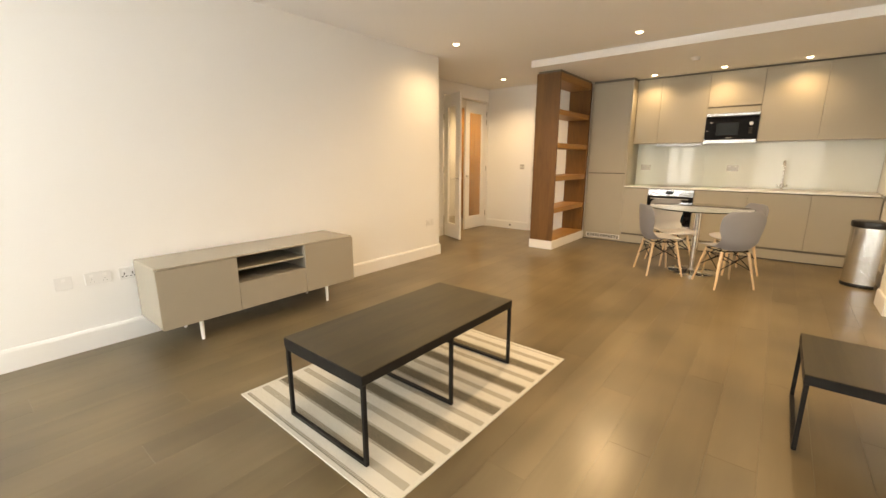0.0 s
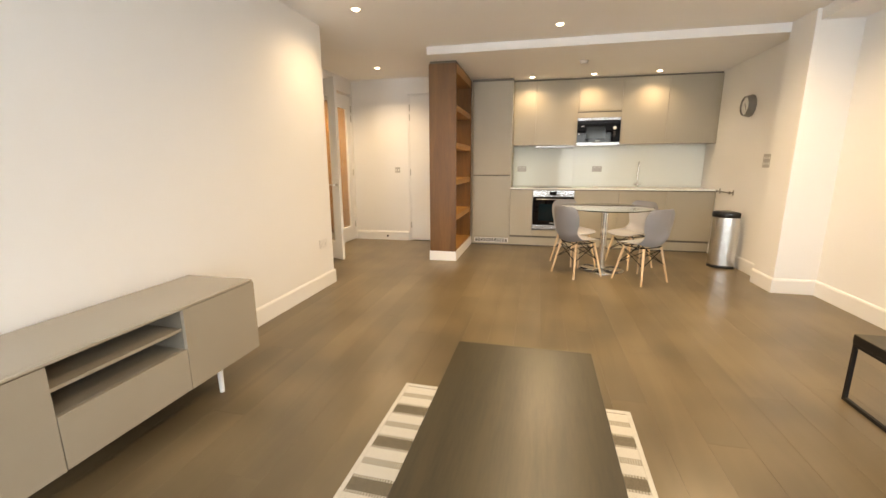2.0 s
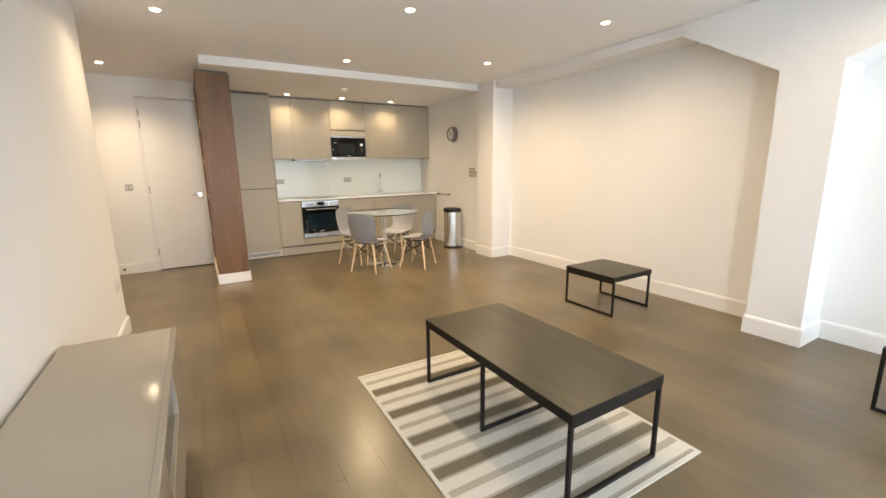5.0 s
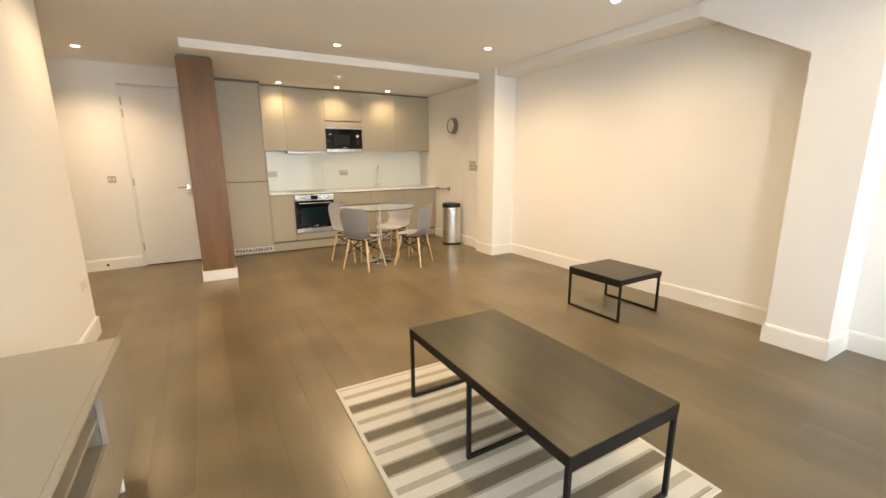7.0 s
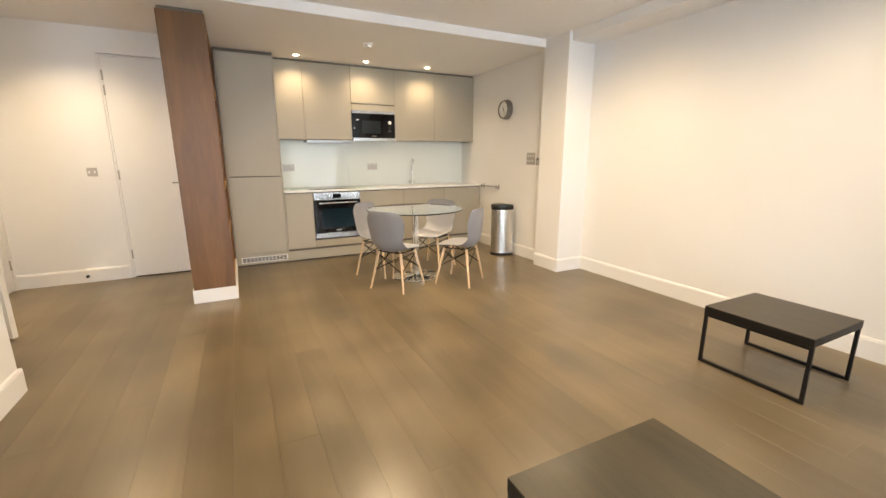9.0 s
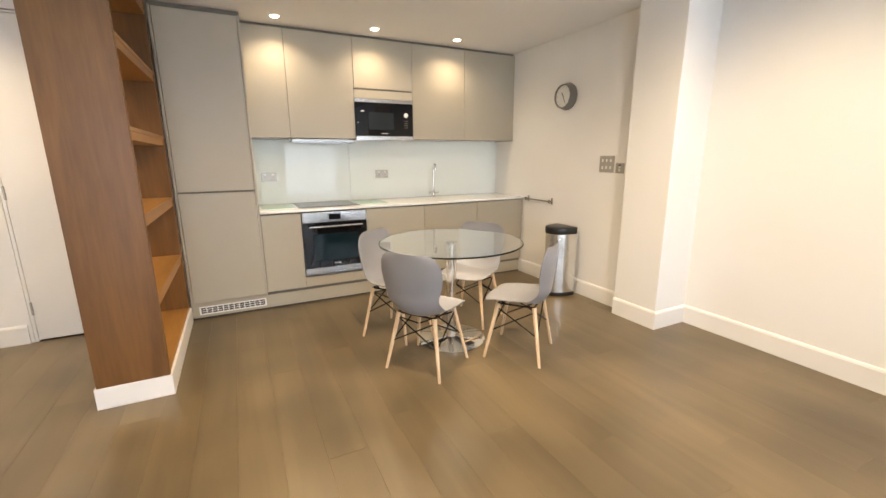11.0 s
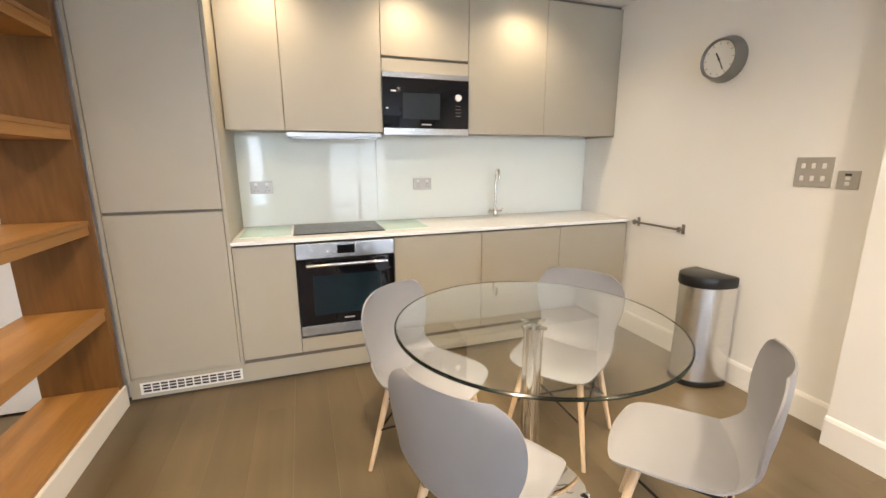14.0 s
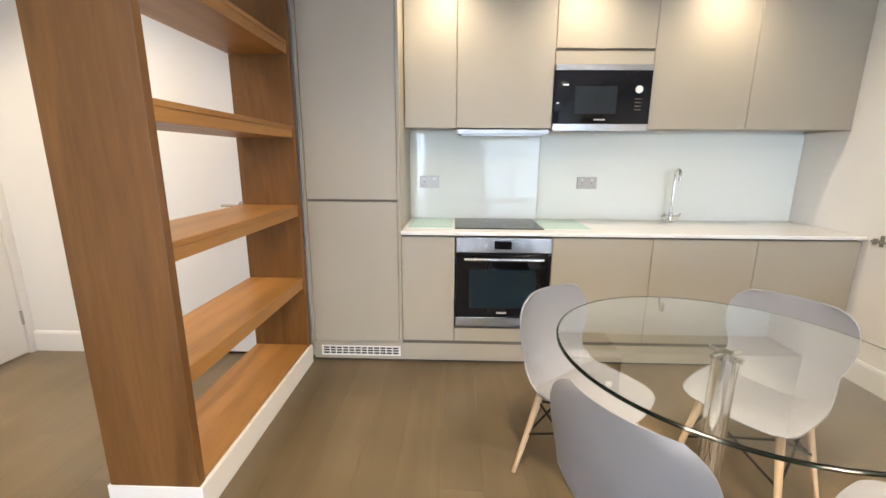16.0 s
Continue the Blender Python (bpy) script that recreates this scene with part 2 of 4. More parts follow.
# ---- mesh helpers ----
def box(bm, x0, y0, z0, x1, y1, z1, bevel=0.0, seg=2):
    b2 = bmesh.new()
    bmesh.ops.create_cube(b2, size=1)
    for v in b2.verts:
        v.co = Vector(((x0 + x1) / 2 + v.co.x * (x1 - x0), (y0 + y1) / 2 + v.co.y * (y1 - y0), (z0 + z1) / 2 + v.co.z * (z1 - z0)))
    if bevel:
        bmesh.ops.bevel(b2, geom=b2.edges[:], offset=bevel, segments=seg, profile=0.5, affect="EDGES")
    join(bm, b2)
    return bm


def join(bm, other):
    me = bpy.data.meshes.new("tmp")
    other.to_mesh(me)
    other.free()
    bm.from_mesh(me)
    bpy.data.meshes.remove(me)


def prism(bm, outline, z0, z1, bevel=0.0):
    """A closed outline of (x, y), raised from z0 to z1."""
    b2 = bmesh.new()
    lo = [b2.verts.new((x, y, z0)) for x, y in outline]
    hi = [b2.verts.new((x, y, z1)) for x, y in outline]
    n = len(lo)
    b2.faces.new(lo[::-1])
    b2.faces.new(hi)
    for i in range(n):
        b2.faces.new((lo[i], lo[(i + 1) % n], hi[(i + 1) % n], hi[i]))
    bmesh.ops.recalc_face_normals(b2, faces=b2.faces[:])
    if bevel:
        bmesh.ops.bevel(b2, geom=b2.edges[:], offset=bevel, segments=2, profile=0.5, affect="EDGES")
    join(bm, b2)
    return bm


def rod(bm, a, b, r0, r1=None, seg=12):
    a, b = Vector(a), Vector(b)
    b2 = bmesh.new()
    bmesh.ops.create_cone(b2, cap_ends=True, segments=seg, radius1=r0, radius2=r0 if r1 is None else r1, depth=(b - a).length)
    m = Matrix.Translation((a + b) / 2) @ (b - a).to_track_quat("Z", "Y").to_matrix().to_4x4()
    bmesh.ops.transform(b2, matrix=m, verts=b2.verts)
    join(bm, b2)
    return bm


def lathe(bm, profile, seg=40, ring=False):
    """Turn (radius, z) pairs round z: capped at both ends, or closed to a ring."""
    b2 = bmesh.new()
    rings = []
    for r, z in profile:
        rings.append([b2.verts.new((r * math.cos(2 * math.pi * i / seg), r * math.sin(2 * math.pi * i / seg), z)) for i in range(seg)])
    for p, q in zip(rings, rings[1:] + (rings[:1] if ring else [])):
        for i in range(seg):
            b2.faces.new((p[i], p[(i + 1) % seg], q[(i + 1) % seg], q[i]))
    if not ring:
        b2.faces.new(rings[0][::-1])
        b2.faces.new(rings[-1])
    bmesh.ops.recalc_face_normals(b2, faces=b2.faces[:])
    join(bm, b2)
    return bm


def tube(bm, pts, r, seg=10):
    """A round tube along points."""
    b2 = bmesh.new()
    rings = []
    pts = [Vector(p) for p in pts]
    for i, p in enumerate(pts):
        d = (pts[min(i + 1, len(pts) - 1)] - pts[max(i - 1, 0)]).normalized()
        u = d.orthogonal().normalized() if i == 0 else (rings_u - d * rings_u.dot(d)).normalized()
        rings_u = u
        w = d.cross(u)
        rings.append([b2.verts.new(p + r * (math.cos(2 * math.pi * k / seg) * u + math.sin(2 * math.pi * k / seg) * w)) for k in range(seg)])
    for p, q in zip(rings, rings[1:]):
        for i in range(seg):
            b2.faces.new((p[i], p[(i + 1) % seg], q[(i + 1) % seg], q[i]))
    b2.faces.new(rings[0][::-1])
    b2.faces.new(rings[-1])
    bmesh.ops.recalc_face_normals(b2, faces=b2.faces[:])
    join(bm, b2)
    return bm


def part(name, bm, material, parent=None, label="", smooth=False):
    """Link a bmesh as one mesh object under a thing or a part."""
    me = bpy.data.meshes.new(name)
    if smooth:
        for f in bm.faces:
            f.smooth = True
        for e in bm.edges:
            if len(e.link_faces) == 2 and e.calc_face_angle(0) > 0.7:
                e.smooth = False
    bm.to_mesh(me)
    bm.free()
    me.materials.append(material)
    ob = new(name, me)
    ob.parent = parent
    if label:
        ob["label"] = label
    return ob


def thing(name, label, category, at=(0, 0, 0), rz=0, group="", kind=""):
    ob = new(name)
    ob.matrix_basis = pose(*at, 0, 0, rz)
    ob.empty_display_size = 0.1
    return tagged(ob, label, category, group, kind)


def B():
    return bmesh.new()


def structure(name, bm, material, label, category):
    return tagged(part(name, bm, material), label, category, kind="structure")


# ---- the shell of the place ----
def wall_line(name, a, b, thick, z0, z1, label, material=M_WALL):
    """A wall whose face runs from a to b; its thickness lies to the right of that line."""
    a, b = Vector(a), Vector(b)
    d = (b - a).normalized()
    n = Vector((d.y, -d.x)) * thick
    bm = prism(B(), [tuple(a), tuple(b), tuple(b + n), tuple(a + n)], z0, z1)
    return structure(name, bm, material, label, "wall")


def skirting(a, b, h=0.15, t=0.016):
    """A white skirting board with a chamfered top along the face from a to b, standing out to the left."""
    a, b = Vector(a), Vector(b)
    L = (b - a).length
    bm = B()
    b2 = bmesh.new()
    prof = [(0, 0), (t, 0), (t, h - 0.02), (t - 0.006, h - 0.004), (0.003, h), (0, h)]
    p = [b2.verts.new((0, y, z)) for y, z in prof]
    q = [b2.verts.new((L, y, z)) for y, z in prof]
    b2.faces.new(p)
    b2.faces.new(q[::-1])
    for i in range(len(p)):
        b2.faces.new((p[i], p[(i + 1) % 6], q[(i + 1) % 6], q[i]))
    bmesh.ops.recalc_face_normals(b2, faces=b2.faces[:])
    join(bm, b2)
    ob = structure("baseboard", bm, M_TRIM, "white painted tall skirting board with chamfered top", "skirting board")
    ang = math.degrees(math.atan2(b.y - a.y, b.x - a.x))
    ob.matrix_basis = pose(a.x, a.y, 0.0, 0, 0, ang)
    return ob


YW, YK, YH = -1.6, 7.70, 7.18        # window wall, kitchen wall, hall end wall
XH = -4.15                           # hall side wall
TV0, TV1 = (-3.257, YW), (-3.257, 4.585)
R0, R1 = (1.635, YW), (1.635, 5.165)


wall_line("wall_west", TV1, TV0, 0.12, 0, CEIL, "plain white painted wall behind the television stand")
skirting(TV1, TV0)
wall_line("wall_return", (XH - 0.12, TV1[1]), (TV1[0] - 0.12, TV1[1]), 0.12, 0, CEIL, "short white painted return wall")
skirting((XH, TV1[1]), (TV1[0] + 0.016, TV1[1]))
wall_line("wall_hall", (XH, 5.79), (XH, TV1[1]), 0.12, 0, CEIL, "white painted hall wall beside the double door")
skirting((XH, 5.73), (XH, TV1[1] + 0.02))
wall_line("wall_hall_lintel", (XH, 7.13), (XH, 5.79), 0.12, 2.40, CEIL, "white wall above the double door")
wall_line("wall_hall_end", (-2.43, YH), (-3.18, YH), 0.12, 2.38, CEIL, "white wall above the entrance door")
wall_line("wall_hall_corner", (-3.18, YH), (XH - 0.12, YH), 0.12, 0, CEIL, "white painted wall with a light switch beside the entrance door")
wall_line("wall_hall_jamb", (XH, YH), (XH, 7.13), 0.12, 0, CEIL, "white wall stub in the hall corner")
skirting((-3.20, YH), (XH, YH))
wall_line("wall_north", (1.385, YK), (-2.31, YK), 0.12, 0, CEIL, "white painted wall behind the kitchen units")
wall_line("wall_hall_side", (-2.10, YH), (-2.43, YH), 0.12, 0, CEIL, "white wall strip between the entrance door and the kitchen")
wall_line("wall_pantry", (-2.31, YK), (-2.31, YH + 0.12), 0.10, 0, CEIL, "white wall beside the tall kitchen unit")
wall_line("wall_east_kitchen", (1.385, 5.56), (1.385, YK + 0.12), 0.5, 0, CEIL, "white painted kitchen side wall")
skirting((1.385, 5.57), (1.385, 7.155))
structure("column", prism(B(), [(1.265, 5.165), (1.70, 5.165), (1.70, 5.57), (1.265, 5.57)], 0, CEIL, 0.004), M_WALL, "white painted square column standing out from the wall", "column")
skirting((1.265, 5.165), (1.265, 5.57))
skirting((1.635, 5.165), (1.249, 5.165))
wall_line("wall_east", R0, R1, 0.12, 0, CEIL, "plain white painted living room wall")
skirting((1.635, 1.675), R1)
skirting(R0, (1.635, 1.305))
# pier with a flared head that meets the ceiling beam
bm = B()
b2 = bmesh.new()
prof = [(1.305, 0), (1.675, 0), (1.675, 2.085), (2.46, 2.525), (2.46, CEIL), (0.1, CEIL), (0.1, 2.58), (1.305, 2.09)]
fa = [b2.verts.new((1.27, y, z)) for y, z in prof]
fb = [b2.verts.new((1.68, y, z)) for y, z in prof]
b2.faces.new(fa)
b2.faces.new(fb[::-1])
for i in range(len(prof)):
    b2.faces.new((fa[i], fa[(i + 1) % 8], fb[(i + 1) % 8], fb[i]))
bmesh.ops.recalc_face_normals(b2, faces=b2.faces[:])
join(bm, b2)
structure("pier", bm, M_WALL, "white painted wall pier with flared head below the ceiling", "column")
skirting((1.27, 1.305), (1.27, 1.675))
skirting((1.635, 1.305), (1.254, 1.305))
skirting((1.254, 1.675), (1.635, 1.675))
structure("beam", prism(B(), [(1.30, 2.46), (1.68, 2.46), (1.68, 5.165), (1.30, 5.165)], 2.525, CEIL, 0.003), M_CEIL, "shallow boxed ceiling beam along the wall", "beam")

bm = B()
box(bm, -3.38, YW - 0.15, CEIL, 1.88, 8.0, CEIL + 0.12)
box(bm, XH - 2.3, 4.45, CEIL, -3.38, 8.0, CEIL + 0.12)
structure("ceiling", bm, M_CEIL, "flat white painted ceiling with round downlights", "ceiling")
bm = B()
box(bm, -2.42, 5.545, LOW, 1.385, YK, CEIL, 0.003)
structure("ceiling_kitchen", bm, M_CEIL, "lowered white ceiling above the kitchen", "ceiling")
bm = B()
box(bm, -3.35, YW - 0.15, -0.2, 1.75, 7.8, -0.016)
box(bm, XH - 2.3, 4.45, -0.2, -3.351, 8.0, -0.016)
floor = structure("floor", bm, M_GAP, "dark smoked oak plank floor with a satin sheen", "floor")

# window wall behind the walk
xs = [-3.4, WINDOWS[0][0], WINDOWS[0][1], WINDOWS[1][0], WINDOWS[1][1], 1.9]
for i in (0, 2, 4):
    bm = box(B(), xs[i], YW - 0.15, 0, xs[i + 1], YW, CEIL)
    structure("wall_south", bm, M_WALL, "white wall between the tall windows", "wall")
for k, (wa, wb) in enumerate(WINDOWS):
    bm = box(B(), wa, YW - 0.15, 2.4, wb, YW, CEIL)
    structure("wall_south_lintel", bm, M_WALL, "white wall above a tall window", "wall")
    win = thing("window_%d" % (k + 1), "tall dark-framed window with clear panes", "window", (wa, YW - 0.1, 0), kind="structure")
    w = wb - wa
    bm = B()
    for x0, x1, z0, z1 in [(0, w, 0.0, 0.07), (0, w, 2.33, 2.4), (0, 0.06, 0.07, 2.33), (w - 0.06, w, 0.07, 2.33), (w / 2 - 0.035, w / 2 + 0.035, 0.07, 2.33), (0.06, w / 2 - 0.035, 0.95, 1.0), (w / 2 + 0.035, w - 0.06, 0.95, 1.0)]:
        box(bm, x0, -0.03, z0, x1, 0.03, z1, 0.004)
    part("window_frame", bm, M_BLACK, win)
    for x0, x1 in [(0.06, w / 2 - 0.035), (w / 2 + 0.035, w - 0.06)]:
        for z0, z1 in [(0.07, 0.95), (1.0, 2.33)]:
            p = part("pane", box(B(), x0, -0.004, z0, x1, 0.004, z1), M_GLASS, win)
            p.visible_shadow = False
bm = box(B(), -40, -60, -3.2, 40, YW - 0.3, -3.0)
structure("ground", bm, mat("pale_paving", (0.25, 0.25, 0.24), 0.9, scale=0.5, vary=0.2), "grey paving outside the windows", "ground")

# room behind the double door
wall_line("wall_back_room", (XH - 2.2, 4.6), (XH - 2.2, 8.0), 0.1, 0, CEIL, "white wall of the room behind the double door")
wall_line("wall_back_room_side", (XH - 0.12, 4.6), (XH - 2.2, 4.6), -0.1, 0, CEIL, "white side wall of the room behind the double door")
wall_line("wall_back_room_end", (XH - 2.2, 7.9), (XH - 0.12, 7.9), -0.1, 0, CEIL, "white end wall of the room behind the double door")
bm = box(B(), XH - 0.12, YH + 0.12, 0, -2.31, 7.98, CEIL)
structure("wall_outer", bm, M_WALL, "wall mass behind the hall", "wall")


# ---- doors ----
def lever(parent, x, z, side, y):
    """A steel lever handle on a round rose; side is the way that the lever points along x."""
    bm = B()
    s = -1 if y < 0 else 1
    rod(bm, (x, y, z), (x, y + s * 0.008, z), 0.026, seg=24)
    rod(bm, (x, y, z), (x, y + s * 0.045, z), 0.009)
    rod(bm, (x, y + s * 0.045, z), (x + side * 0.115, y + s * 0.045, z), 0.009)
    return part("door_handle", bm, M_CHROME, parent, "satin steel lever handle", True)


def hinges(parent, x, y, zs):
    for z in zs:
        part("hinge", rod(B(), (x, y, z), (x, y, z + 0.10), 0.008, seg=10), M_PLATE, parent, "", True)


d1 = thing("door_1", "tall plain white flush entrance door with lever handle, closed", "door", (-3.155, YH + 0.025, 0), kind="structure")
part("door_leaf", box(B(), 0, -0.02, 0.012, 0.70, 0.02, 2.355, 0.002), M_DOOR, d1)
lever(d1, 0.60, 1.06, -1, -0.02)
hinges(d1, 0.0, -0.026, (0.22, 1.1, 1.97, 2.12))
bm = box(B(), -0.022, -0.022, 0, -0.003, 0.06, 2.372)
box(bm, 0.703, -0.022, 0, 0.725, 0.06, 2.372)
box(bm, -0.003, -0.022, 2.358, 0.703, 0.06, 2.372)
part("door_frame", bm, M_TRIM, d1)


def glazed_leaf(parent, w, h=2.36):
    bm = B()
    m = 0.135 if w > 0.5 else 0.11
    for x0, x1, z0, z1 in [(0, m, 0.012, h), (w - m, w, 0.012, h), (m, w - m, 0.012, 0.25), (m, w - m, h - 0.2, h)]:
        box(bm, x0, -0.02, z0, x1, 0.02, z1, 0.0015)
    part("door_leaf", bm, M_DOOR, parent)
    p = part("pane", box(B(), m, -0.004, 0.25, w - m, 0.004, h - 0.2), M_GLASS, parent)
    p.visible_shadow = False


d2 = thing("door_2", "white door leaf with a tall narrow glass pane, closed", "door", (XH - 0.03, 7.12, 0), -90, kind="structure")
glazed_leaf(d2, 0.68)
lever(d2, 0.63, 1.02, -1, 0.02)
hinges(d2, 0.0, 0.026, (0.22, 1.1, 1.97, 2.12))
d3 = thing("door_3", "white door leaf with a tall narrow glass pane, standing open", "door", (XH + 0.03, 5.80, 0), -25, kind="structure")
glazed_leaf(d3, 0.55)
lever(d3, 0.50, 1.02, -1, -0.02)
lever(d3, 0.50, 1.02, -1, 0.02)
hinges(d3, 0.0, -0.026, (0.22, 1.1, 1.97))
# oak wardrobe front seen through the glass
wd = thing("wardrobe", "warm oak wardrobe front along the back room's end wall", "wardrobe", (XH - 1.12, 7.68, 0))
for i in range(2):
    part("door", box(B(), i * 0.47, -0.03, 0.08, i * 0.47 + 0.466, 0, 2.4, 0.002), M_OAKY, wd)
part("body", box(B(), 0, 0.003, 0, 0.936, 0.15, 2.42), M_OAK, wd)



# ---- downlights ----
def downlight(x, y, z):
    t = thing("downlight", "round recessed ceiling downlight, lit, warm white", "downlight", (x, y, z), group="ceiling downlights")
    part("trim_ring", lathe(B(), [(0.036, 0.0), (0.037, -0.004), (0.046, -0.004), (0.048, 0.0)], 32), M_WHITEPL, t, "", True)
    part("lens", lathe(B(), [(0.035, -0.0005), (0.0345, -0.004), (0.030, -0.009), (0.020, -0.0125), (0.008, -0.014)], 24), M_GLOW, t, "glowing lens", True)


# The added lamps, last two and back room, get fittings as well.
for px, py in MAIN_LAMPS + [BACK_FILL]:
    downlight(px, py, CEIL)
for px, py in KITCHEN_LAMPS:
    downlight(px, py, LOW)
sm = thing("smoke_alarm", "round white ceiling smoke alarm", "smoke alarm", (-0.59, 6.273, LOW))
part("base", lathe(B(), [(0.055, 0.0), (0.055, -0.012), (0.045, -0.016)], 32), M_WHITEPL, sm, "", True)
part("sensor_cap", lathe(B(), [(0.044, -0.016), (0.04, -0.036), (0.02, -0.042)], 32), M_WHITEPL, sm, "", True)


# ---- kitchen ----
FY = 7.10                             # front of the base units


def front(name, x0, x1, z0, z1, y, parent, t=0.019):
    g = 0.0018
    return part(name, box(B(), x0 + g, y, z0 + g, x1 - g, y + t, z1 - g, 0.0012, 1), M_UNIT, parent)


tall = thing("tall_cabinet", "tall greige handleless fridge cabinet with two doors", "cabinet", (0, 0, 0))
part("body", box(B(), -2.096, FY + 0.021, 0.135, -1.519, YK - 0.002, 2.50), M_UNIT, tall)
front("door", -2.095, -1.52, 1.112, 2.485, FY, tall)
front("door", -2.095, -1.52, 0.155, 1.098, FY, tall)
part("grip_channel", box(B(), -2.095, FY + 0.012, 1.098, -1.52, FY + 0.0205, 1.112), M_UNITIN, tall, "recessed grip groove, its shade painted in dark")
part("end_panel", box(B(), -1.518, FY - 0.001, 0.135, -1.50, YK - 0.004, 2.50, 0.001, 1), M_UNIT, tall)
part("end_panel", box(B(), -2.115, FY - 0.001, 0.135, -2.097, YK - 0.4, 2.50, 0.001, 1), M_UNIT, tall)
pl = thing("plinth", "greige kitchen plinth along the floor under the units", "plinth")
part("board", box(B(), -2.115, FY + 0.022, 0.012, 1.383, FY + 0.040, 0.134), M_UNIT, pl)
# Dark strip stands for the shadow line between plinth and floor.
part("shade_strip", box(B(), -2.113, FY + 0.026, 0.0, 1.383, FY + 0.038, 0.0115), M_INK, pl, "dark strip along the floor, painted as the plinth's shadow line")
gr = thing("vent_grille", "white plinth ventilation grille with rows of dark slots", "grille", (-2.062, FY + 0.0195, 0.038))
bm = B()
GW, GH, NC = 0.545, 0.072, 12
for z0, z1 in [(0, 0.010), (0.025, 0.029), (0.044, 0.048), (GH - 0.010, GH)]:
    box(bm, 0, -0.006, z0, GW, 0, z1)
for x0, x1 in [(0, 0.014), (GW - 0.014, GW)]:
    for z0, z1 in [(0.010, 0.025), (0.029, 0.044), (0.048, GH - 0.010)]:
        box(bm, x0, -0.006, z0, x1, 0, z1)
part("frame", bm, M_WHITEPL, gr)
pitch = (GW - 0.028) / NC
for i in range(1, NC):
    for z0, z1 in [(0.010, 0.025), (0.029, 0.044), (0.048, GH - 0.010)]:
        part("slat", box(B(), 0.014 + i * pitch - 0.0035, -0.0055, z0, 0.014 + i * pitch + 0.0035, -0.001, z1), M_WHITEPL, gr)
part("backing", box(B(), 0.002, -0.001, 0.002, GW - 0.002, 0.0015, GH - 0.002), M_INK, gr)

# base units
BASE = [(-1.498, -1.152, 1), (-1.152, -0.532, 0), (-0.532, 0.10, 1), (0.10, 0.75, 1), (0.75, 1.378, 1)]
for x0, x1, has in BASE:
    t = thing("base_cabinet", "greige handleless kitchen base cabinet with plain door" if has else "greige oven housing with a plain panel below the oven", "cabinet", group="base cabinets")
    part("body", box(B(), x0 + 0.001, FY + 0.021, 0.135, x1 - 0.001, YK - 0.003, 0.882 if has else 0.255), M_UNITIN, t)
    front("door" if has else "panel", x0, x1, 0.165, 0.882 if has else 0.262, FY, t)
    if has:
        part("grip_channel", box(B(), x0, FY + 0.03, 0.883, x1, FY + 0.05, 0.894), M_UNITIN, t, "recessed grip groove, its shade painted in dark")
wt = thing("worktop", "thin white quartz worktop over the base cabinets", "worktop")
part("slab", box(B(), -1.498, FY - 0.03, 0.895, 1.383, YK - 0.012, 0.917, 0.003), M_STONE, wt)
sp = thing("splashback", "pale glossy glass splashback behind the worktop", "splashback")
part("panel", box(B(), -1.498, YK - 0.010, 0.9175, -0.53, YK - 0.003, 1.56, 0.001, 1), M_SPLASH, sp)
part("panel", box(B(), -0.528, YK - 0.010, 0.9175, 1.383, YK - 0.003, 1.56, 0.001, 1), M_SPLASH, sp)
for x0, x1 in [(-1.47, -1.17), (-0.565, -0.25)]:
    t = thing("worktop_protector", "thin mint glass worktop protector beside the hob", "glass board")
    part("board", box(B(), x0, FY + 0.10, 0.9172, x1, YK - 0.03, 0.921, 0.001, 1), M_MINT, t)

# oven
ov = thing("oven", "built-in stainless steel oven with black glass door", "oven", (-1.147, FY, 0.012))
OW = 0.61
part("body", box(B(), 0.004, 0.003, 0.268, OW - 0.004, 0.5, 0.868), M_UNITIN, ov)
pn = part("control_panel", box(B(), 0.002, -0.020, 0.772, OW - 0.002, 0.003, 0.868, 0.002), M_STEELX, ov, "brushed steel control panel")
part("display", box(B(), 0.245, -0.0225, 0.795, 0.355, -0.0195, 0.850, 0.001, 1), M_BLACKGLASS, pn, "black clock display")
for kx in (0.19, 0.42):
    part("knob", rod(B(), (kx, -0.020, 0.82), (kx, -0.036, 0.82), 0.017, 0.015, 20), M_STEEL, pn, "", True)
dr = part("door", box(B(), 0.002, -0.020, 0.336, OW - 0.002, 0.003, 0.769, 0.003), M_BLACKGLASS, ov, "black glass oven door")
part("window", box(B(), 0.09, -0.0215, 0.40, OW - 0.09, -0.0205, 0.66, 0.0003, 1), mat("oven_window_glass", (0.004, 0.013, 0.02), 0.03, bump=0, spec=0.45), dr)
bm = rod(B(), (0.055, -0.062, 0.735), (OW - 0.055, -0.062, 0.735), 0.010, seg=16)
for hx in (0.08, OW - 0.08):
    rod(bm, (hx, -0.062, 0.735), (hx, -0.018, 0.735), 0.007)
part("handle", bm, M_CHROME, dr, "steel bar handle", True)
part("badge", box(B(), 0.27, -0.0215, 0.362, 0.335, -0.0195, 0.372), M_PLATE, dr, "small pale maker's bar")
part("base_trim", box(B(), 0.002, -0.020, 0.268, OW - 0.002, 0.003, 0.333, 0.002), M_STEELX, ov, "brushed steel lower trim")
hob = thing("hob", "black glass induction hob set on the worktop", "hob", (-1.155, 7.19, 0.9173))
part("glass", box(B(), 0, 0, 0, 0.585, 0.47, 0.006, 0.002), M_BLACKGLASS, hob)
